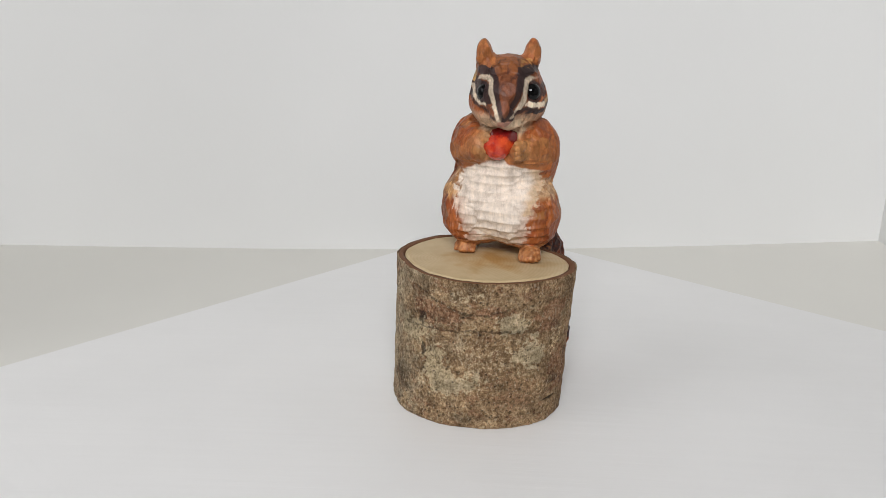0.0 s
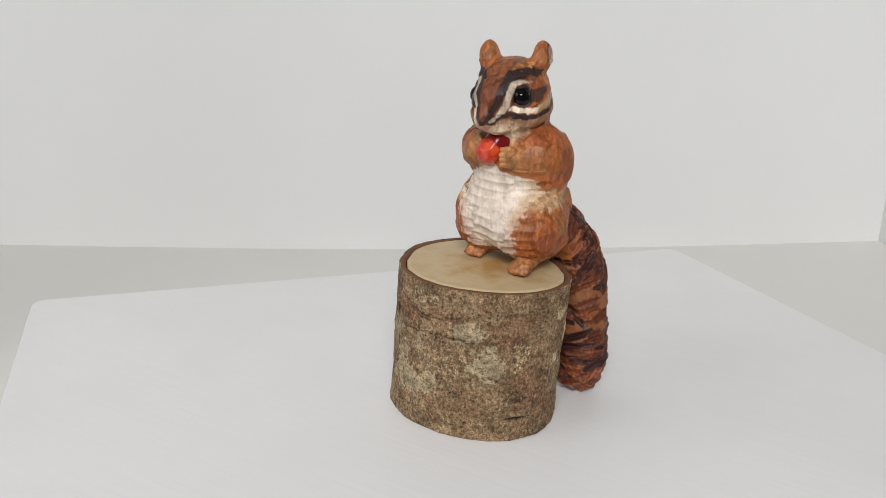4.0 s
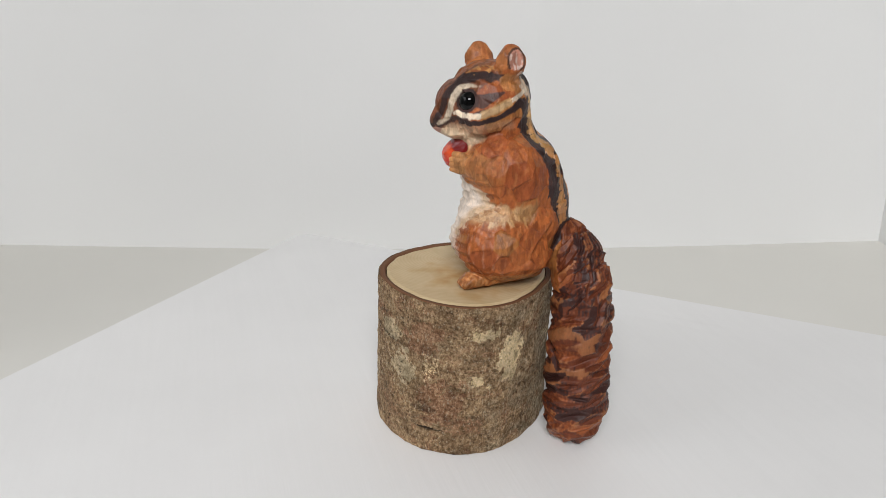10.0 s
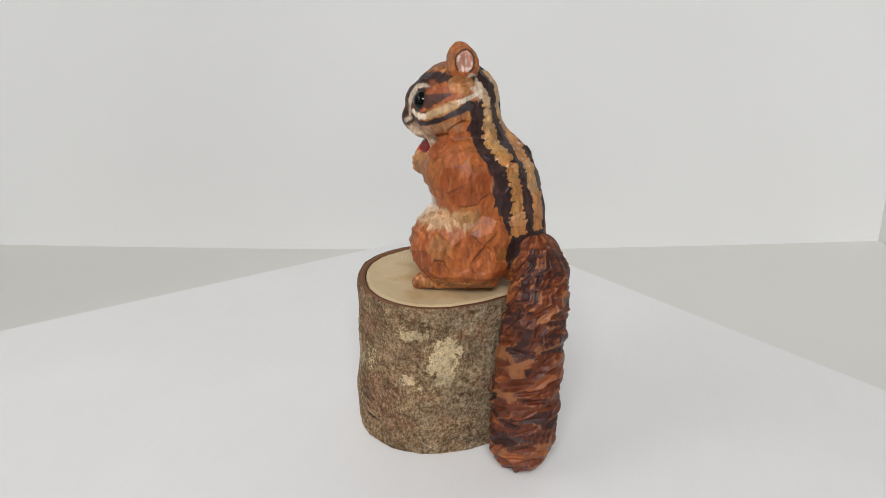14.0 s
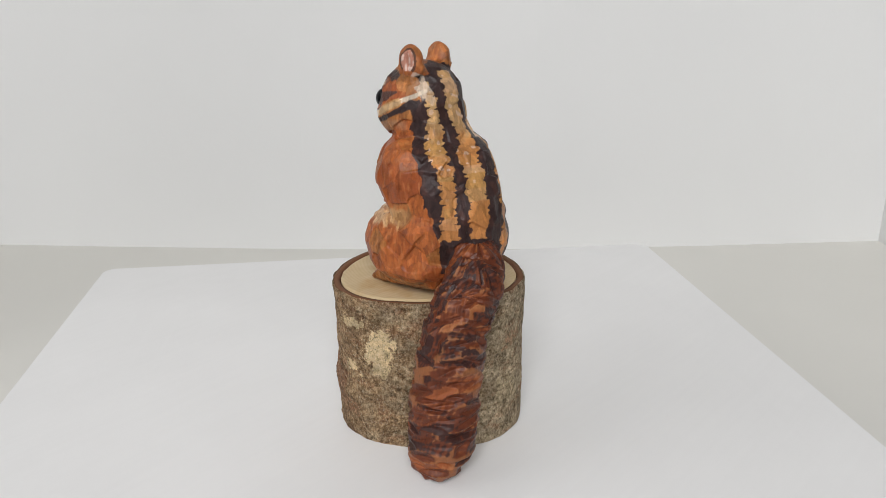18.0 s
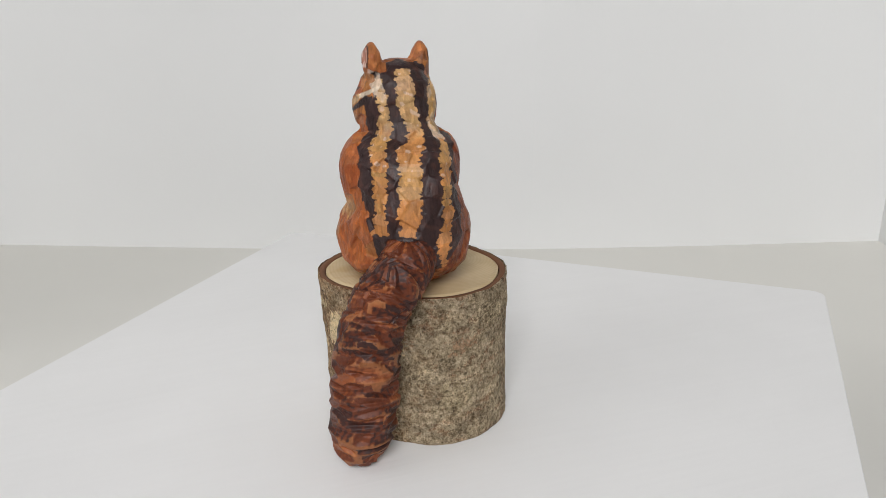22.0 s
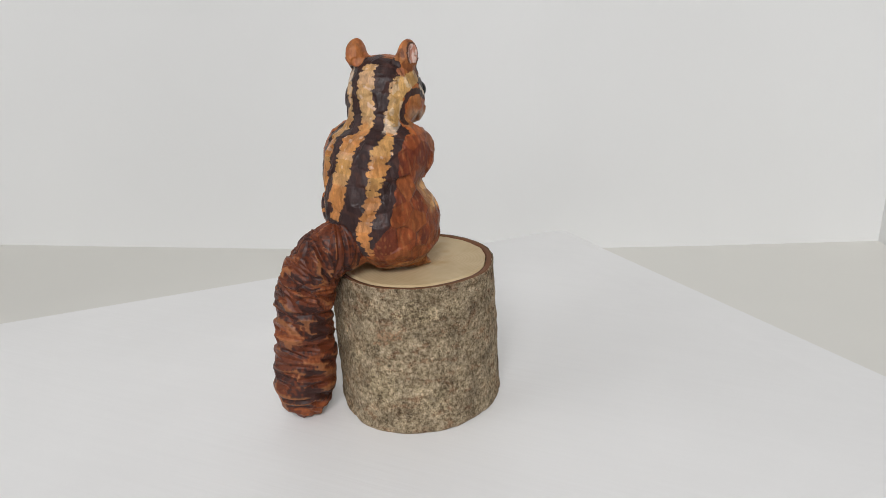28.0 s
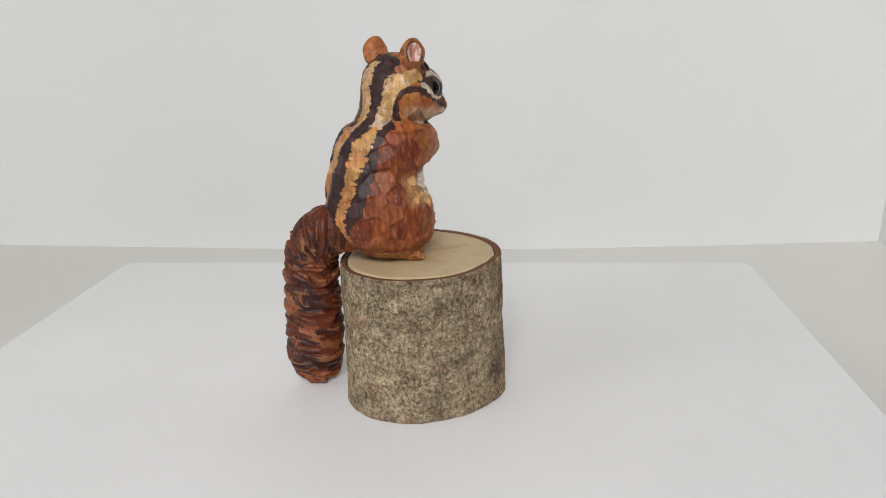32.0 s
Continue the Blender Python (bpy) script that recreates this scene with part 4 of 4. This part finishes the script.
    lay(0.95 * flank * (d < 2.4 - 0.9 * at + 0.7 * wob), DARK)
    lay(0.7 * flank * (np.linalg.norm(p - np.array((-15.5, -4.0, 196.7)), axis=1) < 3.0 + 1.5 * wob), (0.46, 0.17, 0.085))
    lay(hd * (hy < -35.5) * (z < 171) * (ax < 5) * 0.8, (0.52, 0.24, 0.18))
    lay(hd * (hy < -38.5) * (np.abs(z - 171.8) < 1.0) * (ax < 2.2) * 0.9, (0.05, 0.022, 0.020))
    # ears
    for ex, ey in EARS:
        rx, ry, rz = (x - ex) * math.copysign(1, ex), y - ey + (0 if ex > 0 else 2.2), z - 205.5
        ear = (rx ** 2 < 49) & (ry ** 2 < 70) & (z > 198 + 0.35 * np.abs(rx + 4))
        lay(ear * 1.0, (0.42, 0.150, 0.048))
        lay(0.5 * ear * smooth_step(rand_cell + dab, 0, 0.8), RUST)
        rim = ear & (((rx - 5.8) / 5.4) ** 2 + ((ry - 2.6) / 5.8) ** 2 + (rz / 8.4) ** 2 < 1)
        hollow = ear & (((rx - 5.8) / 4.2) ** 2 + ((ry - 2.6) / 4.8) ** 2 + (rz / 7.2) ** 2 < 1)
        lay(0.8 * rim, DARK)
        lay(hollow * 1.0, (0.52, 0.24, 0.17))
        lay(0.8 * hollow * smooth_step(stroke + 0.4 * dab2, 0.2, 0.5), (0.76, 0.60, 0.53))
    # each stroke of the brush a little lighter or darker
    col *= (1 + (0.22 * brush + 0.18 * rand_cell) * (1 - 0.7 * b1))[:, None]
    # tail
    tint = rng.uniform(-1, 1, cuts)[owner]
    patchy = lump(p, 19.0, 8)
    share = np.bincount(owner[tail], minlength=cuts) + 1e-6
    patchy = 0.3 * patchy + 0.7 * (np.bincount(owner[tail], patchy[tail], minlength=cuts) / share)[owner]
    bands = np.interp(s, [0, 40, 50, 62, 72, 84, 96, 108, 118, 134], [0.1, 0.0, -0.45, -0.2, 0.45, 0.1, -0.5, -0.3, 0.4, 0.4])
    bands = 0.45 * bands + 0.45 * patchy + 0.5 * tint + 0.25 * dab2 - 0.06
    tcol = np.tile(np.array((0.128, 0.032, 0.013)), (len(p), 1))
    m = smooth_step(bands, 0.15, 0.8)[:, None]
    tcol = tcol * (1 - m) + np.array((0.275, 0.078, 0.026)) * m
    m = smooth_step(-bands, 0.12, 0.42)[:, None] * 0.92
    tcol = tcol * (1 - m) + np.array((0.036, 0.014, 0.012)) * m
    # highlights painted into the colour: ridges between the cuts are lighter
    ridge_lit = smooth_step(0.75 - deep + 0.25 * dab2, 0.0, 0.5)
    m = (np.maximum(0.45 * ridge_lit * (tint > -0.2), 0.6 * smooth_step(tint + 0.3 * dab2 + 0.45 * (s < 46), 0.9, 0.97) * smooth_step(1.6 - deep, 0, 0.6)))[:, None]
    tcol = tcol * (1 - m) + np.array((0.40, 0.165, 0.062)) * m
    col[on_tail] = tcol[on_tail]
    # glass eyes stand out of the head
    me_v, me_f = [], []
    for sx in (-1, 1):
        c, r, base = np.array(((14.4, -22.8, 185.1) if sx > 0 else (-9.5, -26.1, 184.7))), 5.4, len(p2) + len(me_v)
        U, V = 36, 22
        for j in range(V + 1):
            for i in range(U):
                th, ph = math.pi * j / V, math.tau * i / U
                me_v.append(c + r * np.array((math.sin(th) * math.cos(ph), math.sin(th) * math.sin(ph), math.cos(th))))
        for j in range(V):
            for i in range(U):
                me_f.append((base + j * U + i, base + (j + 1) * U + i, base + (j + 1) * U + (i + 1) % U, base + j * U + (i + 1) % U))
    verts = np.concatenate([p2, np.array(me_v)]) * 0.001
    col = np.concatenate([col, np.zeros((len(me_v), 3)) + 0.006])
    faces = np.concatenate([q, np.array(me_f)])
    me = bpy.data.meshes.new("chipmunk_carving")
    me.vertices.add(len(verts))
    me.vertices.foreach_set("co", verts.astype(np.float32).ravel())
    me.loops.add(faces.size)
    me.loops.foreach_set("vertex_index", faces.astype(np.int32).ravel())
    me.polygons.add(len(faces))
    me.polygons.foreach_set("loop_start", np.arange(0, faces.size, 4, dtype=np.int32))
    me.materials.append(CARVED)
    me.materials.append(EYE_BLACK)
    me.polygons.foreach_set("material_index", np.where(np.arange(len(faces)) >= len(q), 1, 0).astype(np.int32))
    me.update(calc_edges=True)
    me.validate()
    me.polygons.foreach_set("use_smooth", [True] * len(me.polygons))
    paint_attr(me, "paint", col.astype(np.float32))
    return new("chipmunk_carving", me)


carving = tagged(carve(), "hand-carved painted wooden chipmunk with striped back, sitting on a log", "figurine")


# ---- the berry in its paws ----
def berry_mat():
    m, n, l, b = material("glossy_red_paint", 0.08, 0.7)
    v = coords(n, l)
    c = ramp(n, l, noise_tex(n, l, v, 110, 4, 0.6), [(0.30, (0.22, 0.006, 0.006)), (0.45, (0.52, 0.030, 0.010)), (0.66, (0.74, 0.095, 0.022))])
    sep = n.new("ShaderNodeSeparateXYZ")
    l.new(v, sep.inputs[0])
    span = n.new("ShaderNodeMapRange")
    span.inputs[1].default_value, span.inputs[2].default_value = 0.0074, 0.0090
    lean = n.new("ShaderNodeMath")
    lean.operation, lean.inputs[1].default_value = "MULTIPLY_ADD", 0.3
    l.new(sep.outputs[0], lean.inputs[0])
    back = n.new("ShaderNodeMath")
    back.operation, back.inputs[1].default_value = "MULTIPLY_ADD", 0.7
    l.new(sep.outputs[1], back.inputs[0])
    l.new(sep.outputs[2], back.inputs[2])
    l.new(back.outputs[0], lean.inputs[2])
    ragged = n.new("ShaderNodeMath")
    ragged.operation, ragged.inputs[1].default_value = "MULTIPLY_ADD", 0.009
    l.new(noise_tex(n, l, v, 240, 4, 0.6), ragged.inputs[0])
    l.new(lean.outputs[0], ragged.inputs[2])
    l.new(ragged.outputs[0], span.inputs[0])
    c = mix(n, l, "MIX", span.outputs[0], c, (0.17, 0.006, 0.006))
    l.new(c, b.inputs["Base Color"])
    bump(n, l, b, noise_tex(n, l, v, 300, 3), 0.45, 0.0012)
    return m


def make_berry():
    bm = bmesh.new()
    bmesh.ops.create_icosphere(bm, subdivisions=5, radius=1)
    balls = ((Vector((-0.4, -0.8, -0.4)), 7.0), (Vector((2.0, 3.6, 5.2)), 6.4), (Vector((4.6, 2.6, 3.2)), 5.0))
    cuts = []
    for _ in range(80):
        d = Vector((random.gauss(0, 1), random.gauss(0, 1), random.gauss(0, 1))).normalized()
        cuts.append((d, max(d.dot(c) + r for c, r in balls) - 0.25))
    for v in bm.verts:
        d = v.co.copy()
        far = 0.0
        for c, r in balls:
            along = d.dot(c)
            inner = r * r - c.length_squared + along * along
            if inner > 0:
                far = max(far, along + math.sqrt(inner))
        flat = min(h / d.dot(k) for k, h in cuts if d.dot(k) > 0.2)
        v.co = d * min(far + 1.6, flat) * 0.00106
    for f in bm.faces:
        f.smooth = True
    return part("berry", bm, berry_mat())


berry = tagged(make_berry(), "glossy red carved berry held in the chipmunk's paws", "berry")

# poses on the board
SEAT = pose(0.034, 0.022, 0.0, 0, 0, -8)
HELD = SEAT @ pose(-0.0022, -0.0256, 0.1552)


def motions():
    steps = [0.5 * i for i in range(65)]
    for thing, home in ((turntable, Matrix()), (board, Matrix()), (log, Matrix()), (carving, SEAT), (berry, HELD)):
        walk(thing, [(t, pose(0, 0, 0, 0, 0, SPIN * t) @ home) for t in steps])


motions()
